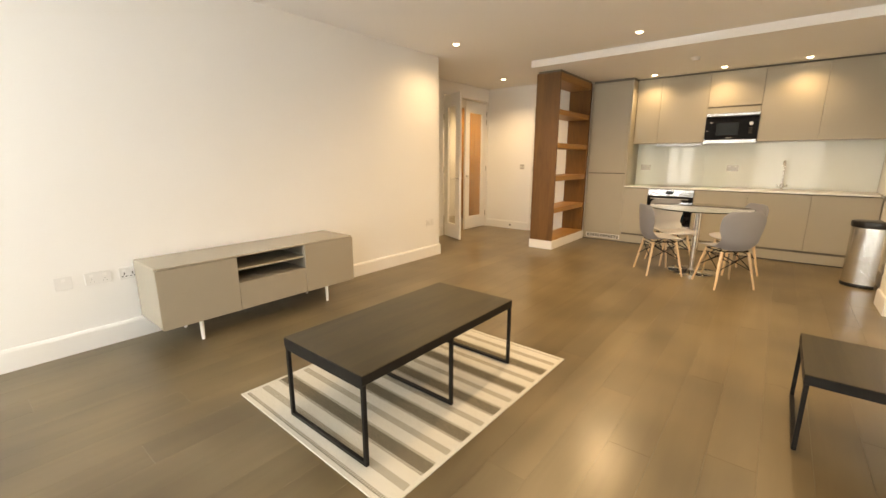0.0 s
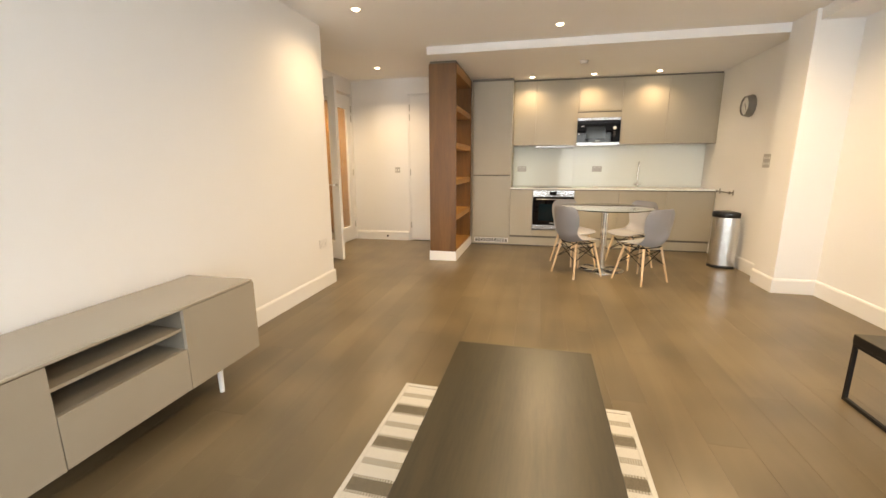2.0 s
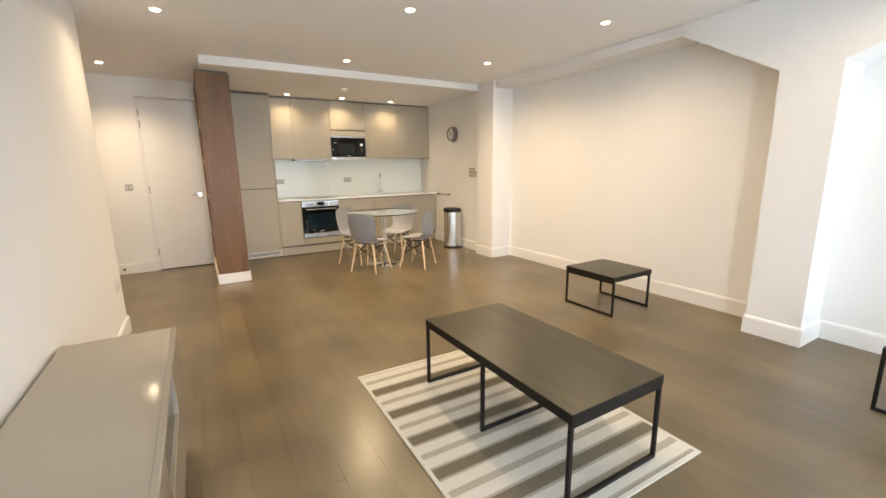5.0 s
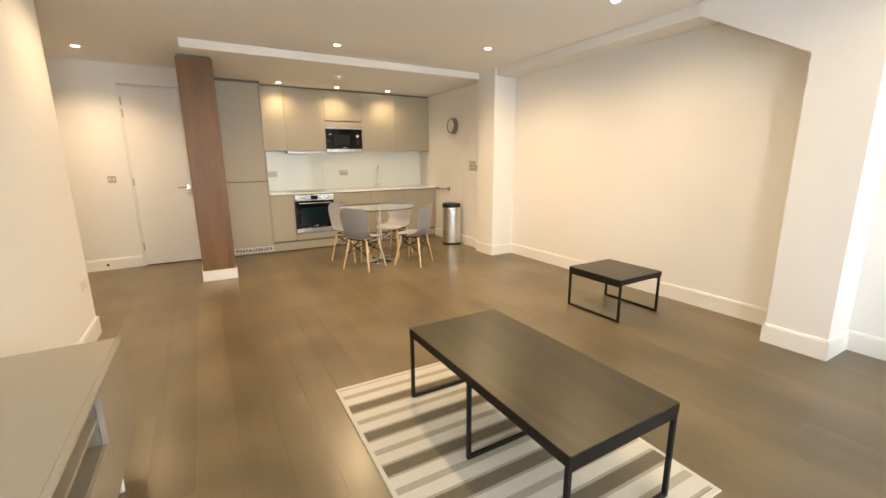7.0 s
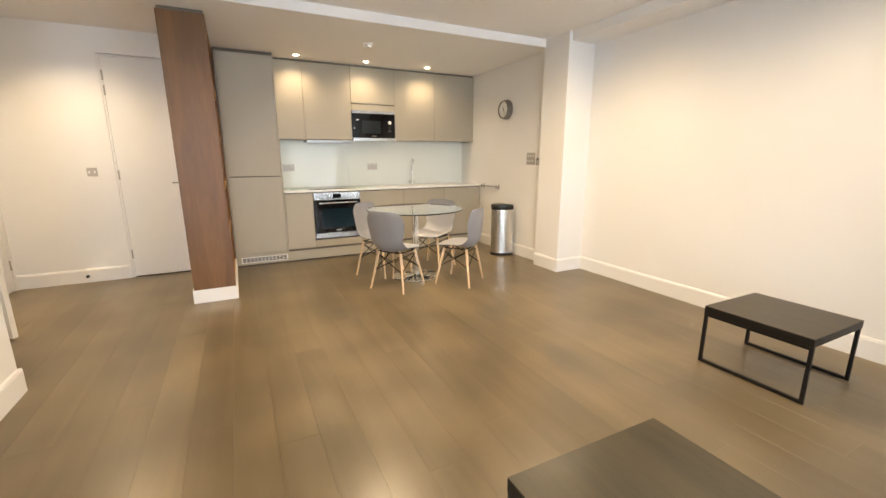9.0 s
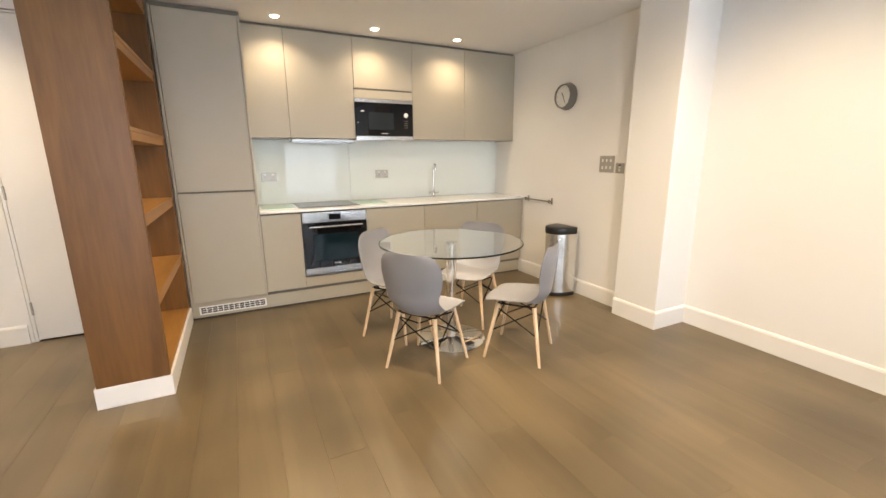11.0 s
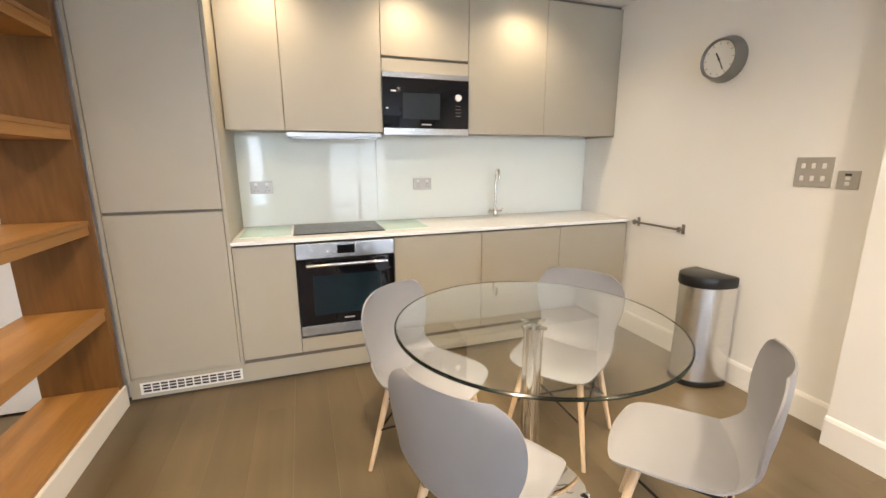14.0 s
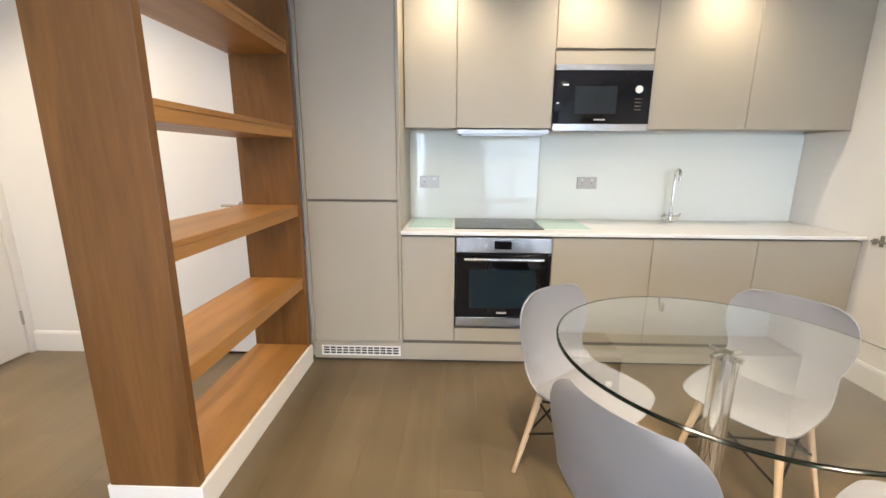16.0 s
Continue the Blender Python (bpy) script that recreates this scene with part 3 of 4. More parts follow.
for cx, cy, r in [(0.15, 0.13, 0.07), (0.43, 0.13, 0.09), (0.15, 0.34, 0.09), (0.43, 0.34, 0.07)]:
    part("zone", tube(B(), [(cx + r * math.cos(a * math.pi / 16), cy + r * math.sin(a * math.pi / 16), 0.0062) for a in range(33)], 0.0008, 4), M_PLATE, hob, "thin printed cooking zone ring")

# wall units
WY = 7.335
UNITS = [(-1.495, -1.155, 1.565), (-1.155, -0.533, 1.565), (-0.533, 0.086, 2.05), (0.086, 0.71, 1.565), (0.71, 1.365, 1.565)]
for x0, x1, z0 in UNITS:
    t = thing("wall_cabinet", "greige handleless kitchen wall cabinet with plain door", "cabinet", group="wall cabinets")
    part("body", box(B(), x0 + 0.001, WY + 0.021, 1.575, x1 - 0.001, YK - 0.011, 2.514) if z0 < 2 else box(B(), x0 + 0.001, WY + 0.021, 1.965, x1 - 0.001, YK - 0.011, 2.514), M_UNIT, t)
    front("door", x0, x1, z0, 2.512, WY, t)
    if z0 > 2:
        front("panel", x0, x1, 1.955, 2.036, WY, t)
        part("grip_channel", box(B(), x0, WY + 0.012, 2.036, x1, WY + 0.0205, 2.05), M_UNITIN, t, "recessed grip groove, its shade painted in dark")
t = thing("filler_panel", "narrow greige filler panel between cabinet and wall", "panel")
part("panel", box(B(), 1.366, WY + 0.004, 1.56, 1.384, YK - 0.011, 2.514), M_UNIT, t)
# Fills the gap below the ceiling; the gap's shade is its dark colour.
t = thing("cornice_gap", "dark strip filling the gap above the kitchen units, painted as shade", "trim", kind="structure")
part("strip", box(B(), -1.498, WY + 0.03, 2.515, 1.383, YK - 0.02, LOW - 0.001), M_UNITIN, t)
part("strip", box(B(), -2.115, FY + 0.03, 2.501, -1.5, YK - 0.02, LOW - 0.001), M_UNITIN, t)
t = thing("extractor_hood", "slim stainless steel extractor hood under the cabinet", "cooker hood", (-1.15, WY - 0.01, 1.515))
part("front_strip", box(B(), 0, -0.012, 0.012, 0.60, 0.01, 0.042, 0.003), M_HOOD, t)
part("underside", box(B(), 0.01, 0.01, 0.02, 0.59, 0.30, 0.042), M_HOOD, t)
part("lip", box(B(), 0.03, -0.002, 0.002, 0.57, 0.01, 0.012, 0.001, 1), M_HOOD, t)

# microwave
mw = thing("microwave", "built-in black glass microwave with steel trims", "microwave", (-0.533, WY, 1.55))
MW = 0.615
part("body", box(B(), 0.004, 0.004, 0.02, MW - 0.004, 0.36, 0.40), M_UNITIN, mw)
part("top_trim", box(B(), 0.002, -0.018, 0.368, MW - 0.002, 0.003, 0.403, 0.002), M_STEELX, mw, "brushed steel trim")
part("base_trim", box(B(), 0.002, -0.018, 0.0, MW - 0.002, 0.003, 0.045, 0.002), M_STEELX, mw, "brushed steel trim")
dr = part("door", box(B(), 0.002, -0.018, 0.046, MW - 0.002, 0.003, 0.367, 0.002), M_BLACKGLASS, mw, "black glass front")
part("window", box(B(), 0.135, -0.0195, 0.105, 0.40, -0.0185, 0.275, 0.0003, 1), mat("microwave_window", (0.02, 0.026, 0.032), 0.08, bump=0), dr)
part("dial", rod(B(), (0.535, -0.018, 0.255), (0.535, -0.027, 0.255), 0.024, 0.022, 24), M_WHITEPL, dr, "round pale dial", True)
part("badge", box(B(), 0.265, -0.0195, 0.066, 0.335, -0.0178, 0.075), M_PLATE, dr, "small pale maker's bar")
part("label_sticker", box(B(), 0.018, -0.0195, 0.168, 0.036, -0.0178, 0.176), M_WHITEPL, dr, "small white sticker")
part("label_sticker", box(B(), 0.055, -0.0195, 0.278, 0.09, -0.0178, 0.288), M_WHITEPL, dr, "small white sticker")
for k in range(4):
    part("print_bar", box(B(), 0.515, -0.0192, 0.13 + k * 0.022, 0.556, -0.0180, 0.135 + k * 0.022), M_UNITIN, dr)

# tap
tp = thing("kitchen_tap", "chrome swan-neck kitchen mixer tap with cross levers", "tap", (0.437, 7.585, 0.917))
part("base", lathe(B(), [(0.026, 0.0), (0.026, 0.008), (0.019, 0.014), (0.019, 0.07), (0.014, 0.08)], 24), M_CHROME, tp, "", True)
neck = [(0, 0, 0.07)] + [(0, 0, z) for z in (0.15, 0.22, 0.29)] + [(-0.008 * (1 - math.cos(a)), -0.047 * (1 - math.cos(a)), 0.34 + 0.048 * math.sin(a)) for a in [i * math.pi / 10 for i in range(0, 11)]] + [(-0.016, -0.094, 0.31)]
part("spout", tube(B(), neck, 0.0105, 12), M_CHROME, tp, "", True)
for s in (-1, 1):
    bm = rod(B(), (s * 0.015, 0, 0.045), (s * 0.062, 0, 0.045), 0.009)
    rod(bm, (s * 0.055, 0, 0.045), (s * 0.055, -0.025, 0.066), 0.005)
    part("lever", bm, M_CHROME, tp, "", True)


# ---- electrical plates ----
def double_socket(name, m, w, h, face, rock, label, holes=True, n=2, big=1.0):
    """A socket or switch plate that lies in x-z and faces -y."""
    t = thing(name, label, "socket" if holes else "switch")
    t.matrix_basis = m
    p = part("plate", box(B(), -w / 2, -0.008, -h / 2, w / 2, 0, h / 2, 0.0025), face, t)
    for i in range(n):
        cx = (i - (n - 1) / 2) * w / max(n, 1)
        part("rocker", box(B(), cx - 0.011, -0.0115, h * 0.16, cx + 0.011, -0.0078, h * 0.36, 0.0015), rock, p)
        if holes:
            for hx, hz, hw, hh in [(0, -0.002, 0.004, 0.010), (-0.011, -0.022, 0.007, 0.004), (0.011, -0.022, 0.007, 0.004)]:
                part("slot", box(B(), cx + hx - hw * big / 2, -0.0088, hz - hh * big / 2, cx + hx + hw * big / 2, -0.0076, hz + hh * big / 2), M_INK, p)
    return t


double_socket("wall_socket", pose(-1.354, YK - 0.0105, 1.195), 0.147, 0.088, M_PLATE, M_PLATEDK, "brushed steel double socket on the glass splashback")
double_socket("wall_socket", pose(-0.164, YK - 0.0105, 1.196), 0.147, 0.088, M_PLATE, M_PLATEDK, "brushed steel double socket on the glass splashback")
for sy, w, holes in [(0.605, 0.09, False), (0.79, 0.147, True), (0.965, 0.10, True)]:
    double_socket("wall_socket", pose(TV1[0], sy, 0.505, 0, 0, 90), w, 0.088, M_SOCKET, M_WHITEPL,
                  "white double socket on the wall beside the television stand" if w > 0.1 else "white aerial and data outlet plate low on the wall", holes, 2 if w > 0.095 else 1, 1.7 if w == 0.10 else 0.7)
double_socket("wall_socket", pose(TV1[0], 4.385, 0.475, 0, 0, 90), 0.147, 0.088, M_SOCKET, M_WHITEPL, "white double socket low on the wall near the hall")


def wall_switch(m, w, h, cols, rows, label):
    t = thing("light_switch", label, "switch")
    t.matrix_basis = m
    p = part("plate", box(B(), -w / 2, -0.007, -h / 2, w / 2, 0, h / 2, 0.002), M_PLATE, t)
    for i in range(cols):
        for j in range(rows):
            cx, cz = (i - (cols - 1) / 2) * 0.046, (j - (rows - 1) / 2) * 0.062
            part("rocker", box(B(), cx - 0.009, -0.0105, cz - 0.013, cx + 0.009, -0.0068, cz + 0.013, 0.002), M_WHITEPL, p)


wall_switch(pose(1.385, 5.877, 1.308, 0, 0, -90), 0.165, 0.148, 3, 2, "satin steel six-gang light switch plate on the wall")
sp2 = thing("isolator_switch", "satin steel switch plate with a dark indicator slot on the wall", "switch")
sp2.matrix_basis = pose(1.385, 5.729, 1.274, 0, 0, -90)
plate = part("plate", box(B(), -0.044, -0.007, -0.044, 0.044, 0, 0.044, 0.002), M_PLATE, sp2)
part("indicator", box(B(), -0.013, -0.0085, 0.020, 0.013, -0.0065, 0.030), M_INK, plate)
part("rocker", box(B(), -0.010, -0.0105, 0.0, 0.010, -0.0068, 0.016, 0.002), M_WHITEPL, plate)
part("rocker", box(B(), -0.010, -0.0105, -0.026, 0.010, -0.0068, -0.008, 0.002), M_WHITEPL, plate)
wall_switch(pose(-3.378, YH, 1.187, 0, 0, 0), 0.088, 0.088, 2, 1, "satin steel light switch in the hall")
ds = thing("door_stop", "small round steel door stop on the skirting", "door stop", (-3.569, YH - 0.016, 0.075))
part("stem", rod(B(), (0, 0, 0), (0, -0.03, 0), 0.007), M_PLATE, ds, "", True)
part("buffer", rod(B(), (0, -0.03, 0), (0, -0.045, 0), 0.017, 0.015, 16), M_BLACKPL, ds, "black rubber buffer", True)

# wall clock
ck = thing("wall_clock", "round grey-rimmed wall clock with white face", "clock")
ck.matrix_basis = pose(1.385, 6.43, 1.958, 0, -90, 0)
part("rim", lathe(B(), [(0.128, 0.0), (0.131, 0.008), (0.130, 0.02), (0.112, 0.078), (0.108, 0.080), (0.104, 0.076), (0.101, 0.060)], 56), M_RIM, ck, "deep grey tapering rim", True)
part("dial", lathe(B(), [(0.1005, 0.060), (0.100, 0.0635), (0.01, 0.0635)], 48), M_FACE, ck, "white dial", True)
for i in range(12):
    a = i * math.pi / 6
    b2 = box(B(), -0.0018, 0.080, 0.0636, 0.0018, 0.092, 0.0644)
    bmesh.ops.transform(b2, matrix=Matrix.Rotation(a, 4, "Z"), verts=b2.verts)
    part("hour_mark", b2, M_RIM, ck)
for ang, ln, w in [(300, 0.042, 0.0042), (116, 0.070, 0.0032)]:
    b2 = box(B(), -w, -0.012, 0.0648, w, ln, 0.0662)
    bmesh.ops.transform(b2, matrix=Matrix.Rotation(radians(ang), 4, "Z"), verts=b2.verts)
    part("pointer", b2, M_INK, ck)
part("spindle", lathe(B(), [(0.007, 0.0636), (0.007, 0.067), (0.003, 0.068)], 16), M_INK, ck, "", True)

# towel rail
M_RAIL = mat("dark_satin_metal", (0.30, 0.28, 0.25), 0.32, 1.0, vary=0.03, bump=0)
tr = thing("towel_rail", "short dark satin metal towel rail on two wall posts", "towel rail", (1.385, 6.585, 0.905))
part("bar", rod(B(), (-0.045, -0.02, 0), (-0.045, 0.42, 0), 0.0075), M_RAIL, tr, "", True)
for yy in (0.0, 0.40):
    bm = box(B(), -0.008, yy - 0.011, -0.034, 0, yy + 0.011, 0.034, 0.002)
    rod(bm, (-0.006, yy, 0), (-0.045, yy, 0), 0.008)
    box(bm, -0.054, yy - 0.008, -0.018, -0.036, yy + 0.008, 0.018, 0.002)
    part("post", bm, M_RAIL, tr)

# bin
bn = thing("waste_bin", "half-round brushed steel kitchen bin with black lid", "bin", (1.31, 6.25, 0))


def dshape(r, w, n=20):
    return [(0, -w)] + [(-r * math.sin(math.pi * i / n) ** 0.8 if 0 < i < n else 0, -w * math.cos(math.pi * i / n)) for i in range(1, n)] + [(0, w)]


part("body", prism(B(), dshape(0.245, 0.14), 0.035, 0.63), M_STEEL, bn, "brushed steel body", True)
part("base_ring", prism(B(), dshape(0.252, 0.145), 0.0, 0.036, 0.003), M_BLACKPL, bn, "black plastic base ring", True)
part("lid", prism(B(), dshape(0.255, 0.147), 0.629, 0.70, 0.014), M_BLACKPL, bn, "glossy black plastic lid", True)

# ---- bookcase ----
bc = thing("bookcase", "open oak room-divider bookcase with thick shelves on a white plinth", "bookcase")
X0, X1, Y0, Y1, ZB, ZT = -2.475, -2.125, 5.848, 7.085, 0.128, 2.505
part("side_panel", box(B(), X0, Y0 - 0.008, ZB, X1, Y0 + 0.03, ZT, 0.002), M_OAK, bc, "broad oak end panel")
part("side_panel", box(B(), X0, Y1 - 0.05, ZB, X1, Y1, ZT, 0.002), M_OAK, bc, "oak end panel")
for zc in (1.047, 0.578, 1.518, 1.982):
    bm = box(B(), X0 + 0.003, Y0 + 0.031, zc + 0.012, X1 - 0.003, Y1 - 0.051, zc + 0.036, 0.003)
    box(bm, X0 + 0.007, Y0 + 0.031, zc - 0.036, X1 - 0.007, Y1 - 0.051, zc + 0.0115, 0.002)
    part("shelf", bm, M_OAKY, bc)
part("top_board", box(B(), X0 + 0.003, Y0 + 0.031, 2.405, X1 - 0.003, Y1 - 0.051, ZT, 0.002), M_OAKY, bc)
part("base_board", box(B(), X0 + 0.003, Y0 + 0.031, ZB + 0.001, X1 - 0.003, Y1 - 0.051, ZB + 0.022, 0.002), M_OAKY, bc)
part("plinth", box(B(), X0 - 0.012, Y0 - 0.012, 0.0, X1 + 0.012, Y1, ZB, 0.003), M_TRIM, bc, "white painted plinth")
# Strip in the dark gap colour, standing for shade above the bookcase.
t = thing("bookcase_packer", "narrow dark strip between bookcase and lowered ceiling, painted as the gap's shade", "trim", kind="structure")
part("strip", box(B(), X0 + 0.01, Y0 + 0.02, ZT + 0.001, X1 - 0.01, Y1 - 0.02, LOW - 0.001), M_UNITIN, t)


# ---- tables ----
def loop_table(name, label, at, rz, lx, ly, h, loops, axis, thick=0.05, tube_w=0.019):
    """A thin dark top on closed square-tube loops that stand across the given axis."""
    t = thing(name, label, "coffee table", at, rz)
    part("edge_frame", box(B(), 0, 0, h - thick, lx, ly, h - 0.004, 0.0015, 1), M_BLACK, t, "black edge under the veneer")
    part("tabletop", box(B(), 0.0005, 0.0005, h - 0.004, lx - 0.0005, ly - 0.0005, h, 0.0012, 1), M_TOP, t, "black-brown veneered top")
    for s in loops:
        w = tube_w
        bm = B()
        L = lx if axis == "x" else ly

        def seg(a0, a1, z0, z1):
            if axis == "x":
                box(bm, a0, s - w / 2, z0, a1, s + w / 2, z1, 0.0015, 1)
            else:
                box(bm, s - w / 2, a0, z0, s + w / 2, a1, z1, 0.0015, 1)
        seg(0, w, 0, h - thick)
        seg(L - w, L, 0, h - thick)
        seg(w, L - w, 0, w)
        seg(w, L - w, h - thick - w, h - thick)
        part("leg_loop", bm, M_BLACK, t, "black square steel tube loop")
    return t


loop_table("coffee_table", "long black-brown coffee table on black steel loops, on the rug", (-1.435, 1.15, 0.0085), -0.4, 0.607, 1.225, 0.44, (0.013, 0.61, 1.212), "x")
loop_table("side_table", "small square black-brown side table on steel loop legs", (0.61, 2.485, 0), 0, 0.575, 0.575, 0.385, (0.013, 0.552), "y")
loop_table("side_table", "small square black-brown side table near the window", (0.60, 0.165, 0), 0, 0.575, 0.575, 0.385, (0.013, 0.552), "y")

# ---- rug ----
rg = thing("rug", "flat-woven rug with cream, beige and brown stripes under the coffee table", "rug", (-1.835, 1.078, 0), -1.2)
RW, RL = 1.24, 1.605
BANDS = [(0.068, 3), (0.016, 2), (0.065, 0), (0.041, 1), (0.065, 0), (0.016, 2)]   # one repeat of the weave
yy, k = 0.231 - 0.271, 0
while yy < RL - 0.025:
    w, c = BANDS[k % len(BANDS)]
    y0, y1 = max(yy, 0.025), min(yy + w, RL - 0.025)
    if y1 - y0 > 0.002:
        part("stripe", box(B(), 0.022, y0, 0.0, RW - 0.022, y1, 0.0065), M_RUGS[c], rg)
    yy, k = yy + w, k + 1
bm = B()
for x0, y0, x1, y1 in [(0, 0, RW, 0.025), (0, RL - 0.025, RW, RL), (0, 0.025, 0.022, RL - 0.025), (RW - 0.022, 0.025, RW, RL - 0.025)]:
    box(bm, x0, y0, 0, x1, y1, 0.008, 0.002, 1)
part("border", bm, M_RUGS[0], rg, "cream bound border")

# ---- television stand ----
tv = thing("tv_stand", "long low taupe television stand with open shelves, on short white legs", "tv stand", (-3.235, 1.0, 0), 0)
D, L, ZL, ZH = 0.46, 1.665, 0.155, 0.60
C0, C1 = 0.54, 1.145
tk = 0.018


def rounded(y0, z0, y1, z1, r):
    """A rounded rectangle in y-z; r holds the four corner radii from low-left, anticlockwise."""
    pts = []
    for (cy, cz, a0), rr in zip([(y0, z0, 180), (y1, z0, 270), (y1, z1, 0), (y0, z1, 90)], r):
        sy, sz = (1 if cy == y0 else -1), (1 if cz == z0 else -1)
        if rr < 1e-4:
            pts += [(cy, cz)] * 7
            continue
        for i in range(7):
            a = radians(a0 + 15 * i)
            pts.append((cy + sy * rr + rr * math.cos(a), cz + sz * rr + rr * math.sin(a)))
    return pts


def extrude_x(outline, x0, x1, inner=None):
    """An outline of (y, z) drawn out along x, with a hole where an inner outline of as many points is given."""
    b2 = bmesh.new()
    f, b = [b2.verts.new((x1, y, z)) for y, z in outline], [b2.verts.new((x0, y, z)) for y, z in outline]
    n = len(f)
    for i in range(n):
        b2.faces.new((b[i], b[(i + 1) % n], f[(i + 1) % n], f[i]))
    if inner:
        fi, bi = [b2.verts.new((x1, y, z)) for y, z in inner], [b2.verts.new((x0, y, z)) for y, z in inner]
        for i in range(n):
            k = (i + 1) % n
            b2.faces.new((bi[k], bi[i], fi[i], fi[k]))
            b2.faces.new((f[i], f[k], fi[k], fi[i]))
            b2.faces.new((b[k], b[i], bi[i], bi[k]))
    else:
        b2.faces.new(f)
        b2.faces.new(b[::-1])
    bmesh.ops.remove_doubles(b2, verts=b2.verts, dist=1e-5)
    bmesh.ops.recalc_face_normals(b2, faces=b2.faces[:])
    return b2


RC = 0.012
part("carcass", extrude_x(rounded(0, ZL, L, ZH, (RC, RC, RC, RC)), 0, D - 0.021, rounded(tk, ZL + tk, L - tk, ZH - tk, (0,) * 4)), M_TV, tv, "taupe lacquered carcass", True)
part("top_lip", box(B(), D - 0.022, 0.012, ZH - 0.014, D + 0.002, L - 0.012, ZH, 0.004), M_TV, tv)
for y0 in (C0 - tk / 2, C1 - tk / 2):
    part("divider", box(B(), 0.02, y0, ZL + tk, D - 0.021, y0 + tk, ZH - tk), M_TVSHADE, tv)
part("back_panel", box(B(), 0.004, tk, ZL + tk, 0.012, L - tk, ZH - tk), M_TVSHADE, tv)
part("shelf", box(B(), 0.02, C0 + tk / 2, 0.473, D - 0.02, C1 - tk / 2, 0.488), M_TV, tv)
part("shelf", box(B(), 0.02, C0 + tk / 2, 0.362, D - 0.02, C1 - tk / 2, 0.378), M_TVSHADE, tv)
part("door", extrude_x(rounded(0.001, ZL + 0.001, C0 + 0.006, ZH - 0.0165, (RC, 0, 0, 0.006)), D - 0.0195, D), M_TV, tv)
part("door", extrude_x(rounded(C1 - 0.006, ZL + 0.001, L - 0.001, ZH - 0.0165, (0, RC, 0.006, 0)), D - 0.0195, D), M_TV, tv)
part("drawer_front", box(B(), D - 0.019, C0 + 0.010, ZL + 0.002, D, C1 - 0.010, 0.378, 0.002), M_TV, tv)
for lx in (0.07, D - 0.045):
    for ly in (0.26, L - 0.295):
        part("leg", rod(B(), (lx, ly, 0), (lx, ly, ZL), 0.0125, 0.016, 16), M_WHITEPL, tv, "white tapered leg", True)


# ---- chairs ----
def shell_point(u, v):
    """The chair's shell: u from side to side (-1 to 1), v from the seat's front (0) along the seat and up the back (1)."""
    side = abs(u) ** 2.3
    if v < 0.5:
        k = v / 0.5
        half = 0.226 - 0.02 * k - 0.035 * (1 - k) ** 3
        if k < 0.14:
            half *= 0.72 + 0.28 * math.sqrt(max(0.0, 1 - (1 - k / 0.14) ** 2))
        y = 0.225 - 0.385 * k + 0.05 * side * k ** 3 - 0.02 * side * (1 - k) ** 3
        z = 0.436 - 0.032 * k ** 1.4 - 0.03 * (1 - k) ** 6 + (0.004 + 0.042 * k ** 2) * side
    else:
        k = (v - 0.5) / 0.5
        waist = math.exp(-((k - 0.32) / 0.2) ** 2)
        q = 0.93 * max(0.0, (k - 0.58) / 0.42)
        half = (0.206 + 0.03 * k - 0.02 * waist) * (1 - q ** 3.2) ** (1 / 3.2)
        wing = (0.056 - 0.018 * waist) * (1 - 0.4 * max(0.0, (k - 0.45) / 0.55) ** 2)
        y = -0.16 - 0.064 * math.sin(min(1.0, k / 0.32) * math.pi / 2) + 0.012 * waist - 0.018 * k ** 2 + wing * side
        z = 0.404 + 0.412 * k ** 1.12 + 0.046 * side * max(0.0, 1 - 1.8 * k)
    return Vector((half * u, y, z))


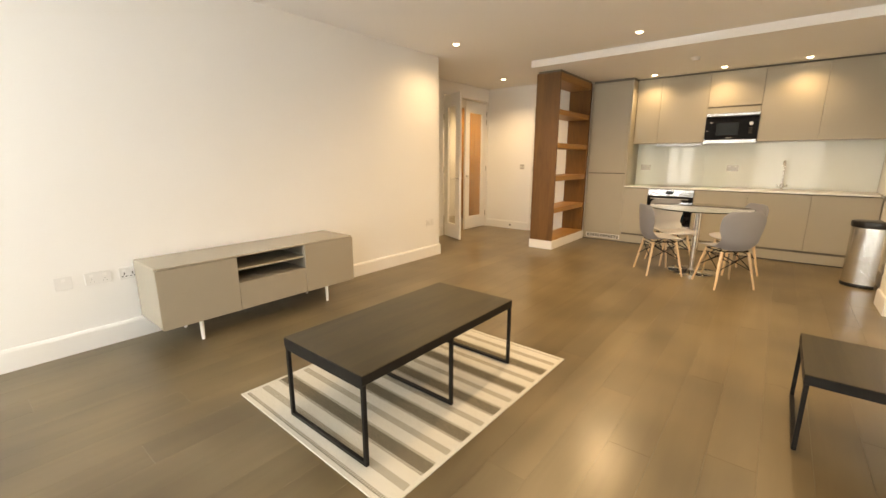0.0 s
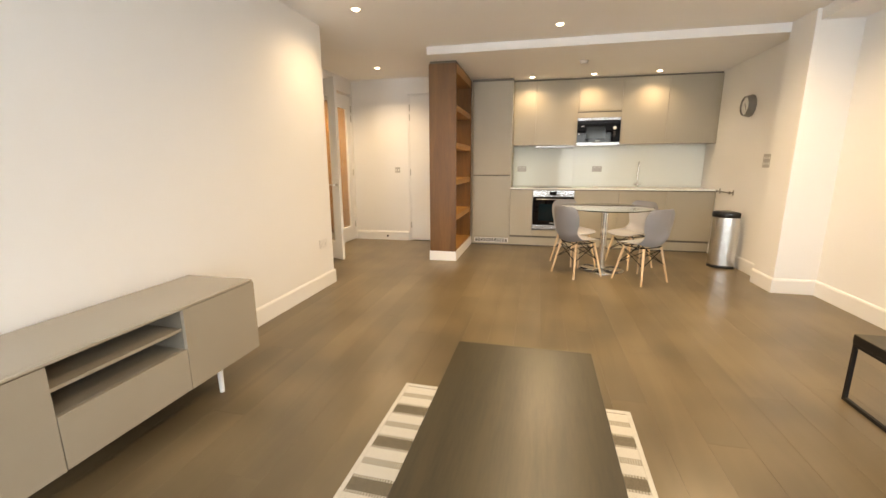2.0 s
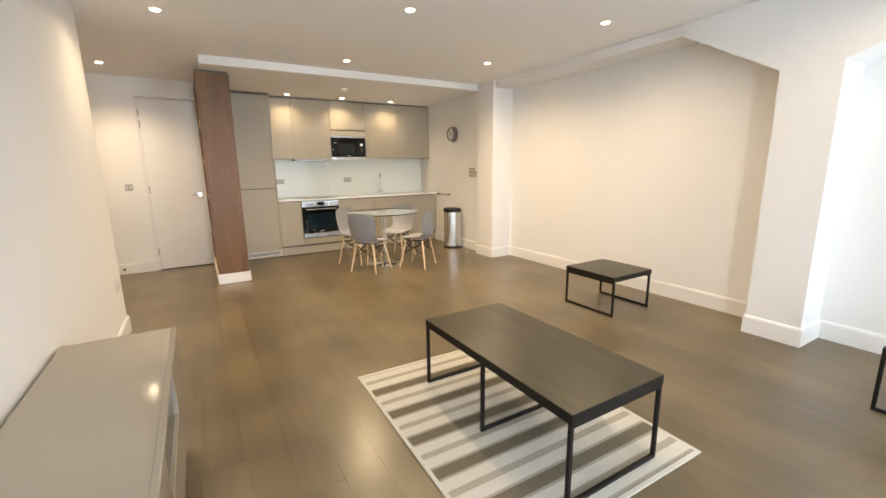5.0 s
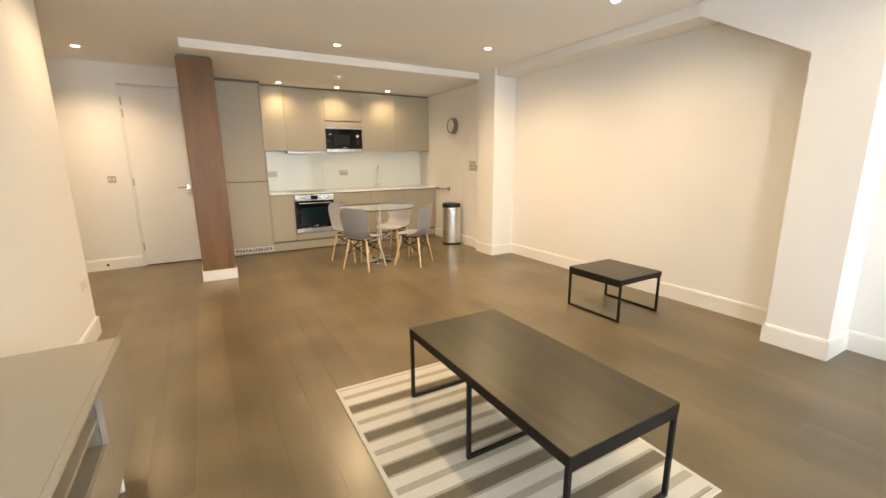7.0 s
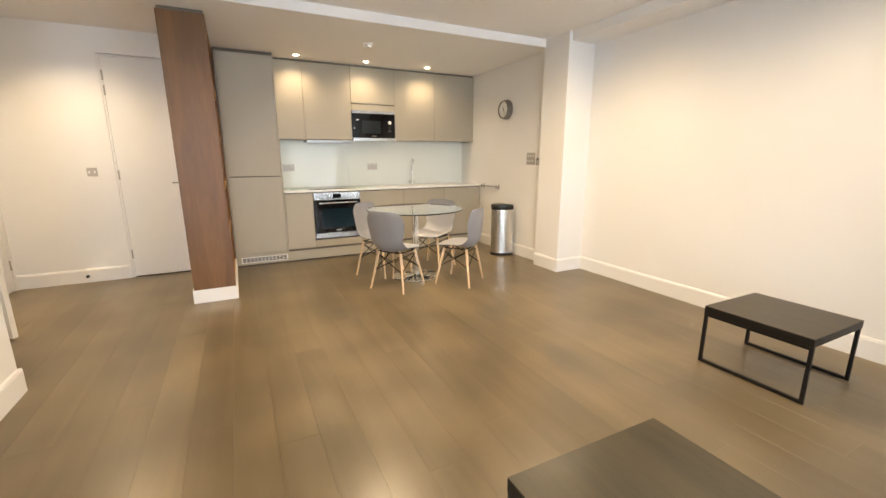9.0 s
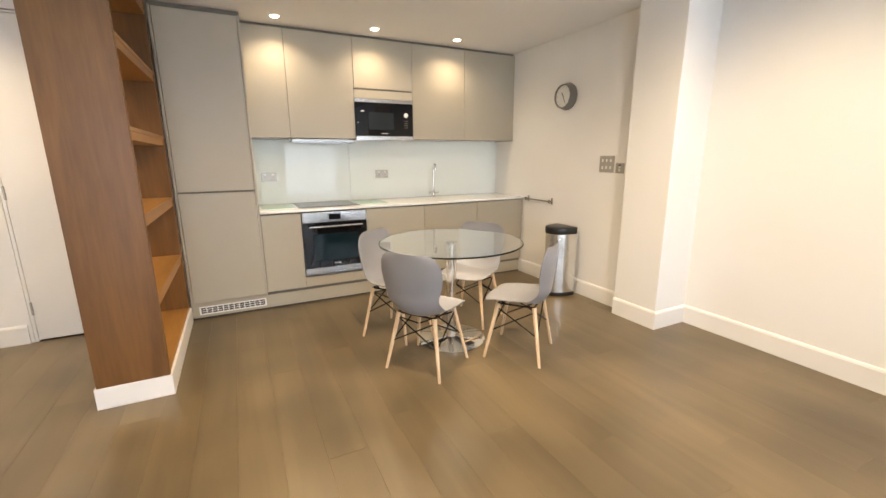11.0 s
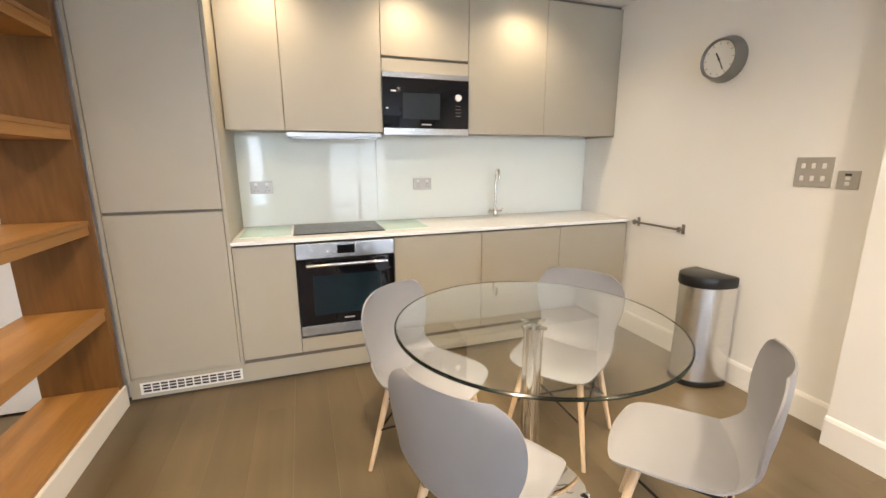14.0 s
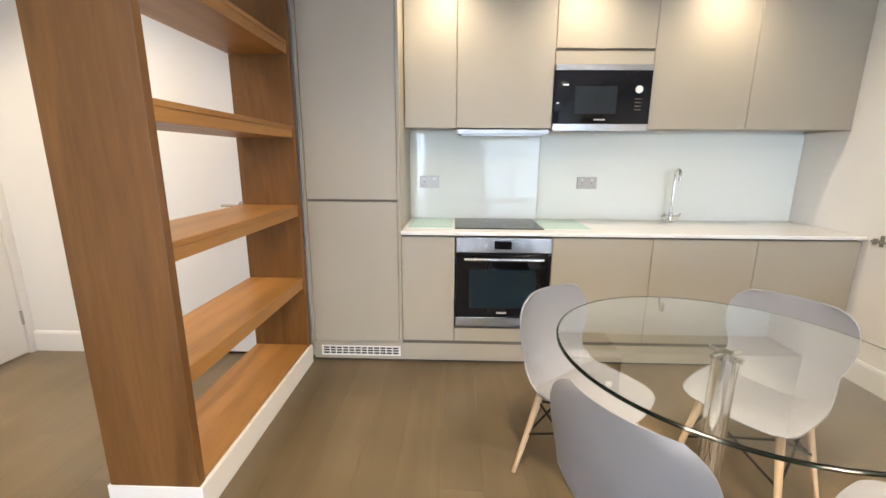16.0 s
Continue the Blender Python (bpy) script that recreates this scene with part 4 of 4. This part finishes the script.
def chair(at, rz):
    t = thing("dining_chair", "pale grey moulded plastic chair with splayed beech legs", "chair", at, rz, group="chairs round the glass table")
    b2 = bmesh.new()
    NU, NV = 18, 64
    g = [[b2.verts.new(shell_point(-1 + 2 * i / NU, j / NV)) for i in range(NU + 1)] for j in range(NV + 1)]
    for j in range(NV):
        for i in range(NU):
            b2.faces.new((g[j][i], g[j][i + 1], g[j + 1][i + 1], g[j + 1][i]))
    bmesh.ops.recalc_face_normals(b2, faces=b2.faces[:])
    bmesh.ops.solidify(b2, geom=b2.faces[:], thickness=0.007)
    part("shell", b2, M_SHELL, t, "pale grey plastic seat and back", True)
    feet = {}
    for sx in (-1, 1):
        for sy in (-1, 1):
            top, foot = Vector((sx * 0.135, sy * 0.125 - 0.005, 0.392)), Vector((sx * 0.205, sy * 0.195, 0.0))
            feet[sx, sy] = (top, foot)
            part("leg", rod(B(), foot, top, 0.0095, 0.0158, 14), M_BEECH, t, "round tapered beech leg", True)
    at_h = lambda k, s: feet[s][0].lerp(feet[s][1], k)
    for a, b in [((-1, -1), (1, -1)), ((-1, 1), (1, 1)), ((-1, -1), (-1, 1)), ((1, -1), (1, 1))]:
        part("brace", rod(B(), at_h(0.08, a), at_h(0.50, b), 0.0048, seg=8), M_BLACK, t, "black wire brace", True)
        part("brace", rod(B(), at_h(0.50, a), at_h(0.08, b), 0.0048, seg=8), M_BLACK, t, "black wire brace", True)
    bm = B()
    for sx in (-1, 1):
        rod(bm, (sx * 0.14, -0.135, 0.392), (sx * 0.14, 0.125, 0.392), 0.006)
    for sy in (-0.13, 0.12):
        rod(bm, (-0.14, sy, 0.392), (0.14, sy, 0.392), 0.006)
    part("seat_bracket", bm, M_BLACK, t, "black steel bracket", True)
    for sx in (-1, 1):
        for sy in (-1, 1):
            part("mount", rod(B(), (sx * 0.13, sy * 0.09, 0.392), (sx * 0.13, sy * 0.09, 0.404), 0.010, seg=10), M_BLACK, t, "", True)
    return t


CHAIRS = [(-0.602, 5.495, 0.83, 0.56), (0.068, 5.365, -0.62, 0.78), (-0.597, 6.09, 0.62, -0.78), (0.078, 6.067, -0.84, -0.55)]
first = None
for cx, cy, fx, fy in CHAIRS:
    ang = math.degrees(math.atan2(-fx, fy))
    if first is None:
        first = chair((cx, cy, 0), ang)
    else:
        copy_thing(first, pose(cx, cy, 0, 0, 0, ang))

# ---- glass table ----
gt = thing("dining_table", "round clear glass dining table on a chrome pedestal", "dining table", (-0.28, 5.765, 0))
gl = part("tabletop", lathe(B(), [(0.522, 0.765), (0.527, 0.768), (0.527, 0.773), (0.522, 0.776)], 96), M_GLASS, gt, "clear round glass top")
gl.visible_shadow = False
part("edge", lathe(B(), [(0.5273, 0.766), (0.530, 0.768), (0.530, 0.773), (0.5273, 0.775)], 96, True), M_EDGE, gt, "dark green polished glass edge")
part("pole", lathe(B(), [(0.038, 0.02), (0.038, 0.744)], 40), M_CHROME, gt, "chrome pole", True)
part("base_plate", lathe(B(), [(0.26, 0.0), (0.26, 0.010), (0.25, 0.016), (0.06, 0.022), (0.045, 0.03)], 64), M_CHROME, gt, "round chrome base plate", True)
bm = B()
for a in (0.3, 0.3 + math.pi / 2):
    c, s = math.cos(a) * 0.06, math.sin(a) * 0.06
    rod(bm, (-c, -s, 0.755), (c, s, 0.755), 0.008)
rod(bm, (0, 0, 0.744), (0, 0, 0.7645), 0.02, seg=20)
part("cross_support", bm, M_CHROME, gt, "chrome cross under the glass", True)

# ---- floor planks ----
PW, PL = 0.19, 1.90
plank_meshes = {}


def plank(x, y0, y1, w):
    key = (round(y1 - y0, 3), round(w, 3))
    if key not in plank_meshes:
        me = bpy.data.meshes.new("plank")
        bm = box(B(), 0.0002, 0.0002, -0.0155, w - 0.0002, key[0] - 0.0002, 0.0, 0.0004, 1)
        bm.to_mesh(me)
        bm.free()
        me.materials.append(M_FLOOR)
        plank_meshes[key] = me
    ob = new("plank", plank_meshes[key])
    ob.parent = floor
    ob.location = (x, y0, 0)


OFFS = (0.0, 0.95, 0.38, 1.33, 0.67, 1.62, 0.19, 1.14)
i = 0
x = -4.25
while x < 1.66:
    start = YW if x > -3.45 else 4.45
    end = 7.24 if x > -2.3 else 7.18
    y = start - OFFS[i % 8]
    while y < end:
        a, b = max(y, start), min(y + PL, end)
        if b - a > 0.02:
            plank(x, round(a, 3), round(b, 3), PW)
        y += PL
    x += PW
    i += 1
bm = box(B(), XH - 2.3, 4.5, -0.016, -4.25, 7.95, -0.001)
structure("floor_back_room", bm, M_FLOOR, "dark oak floor of the room behind the double door", "floor")
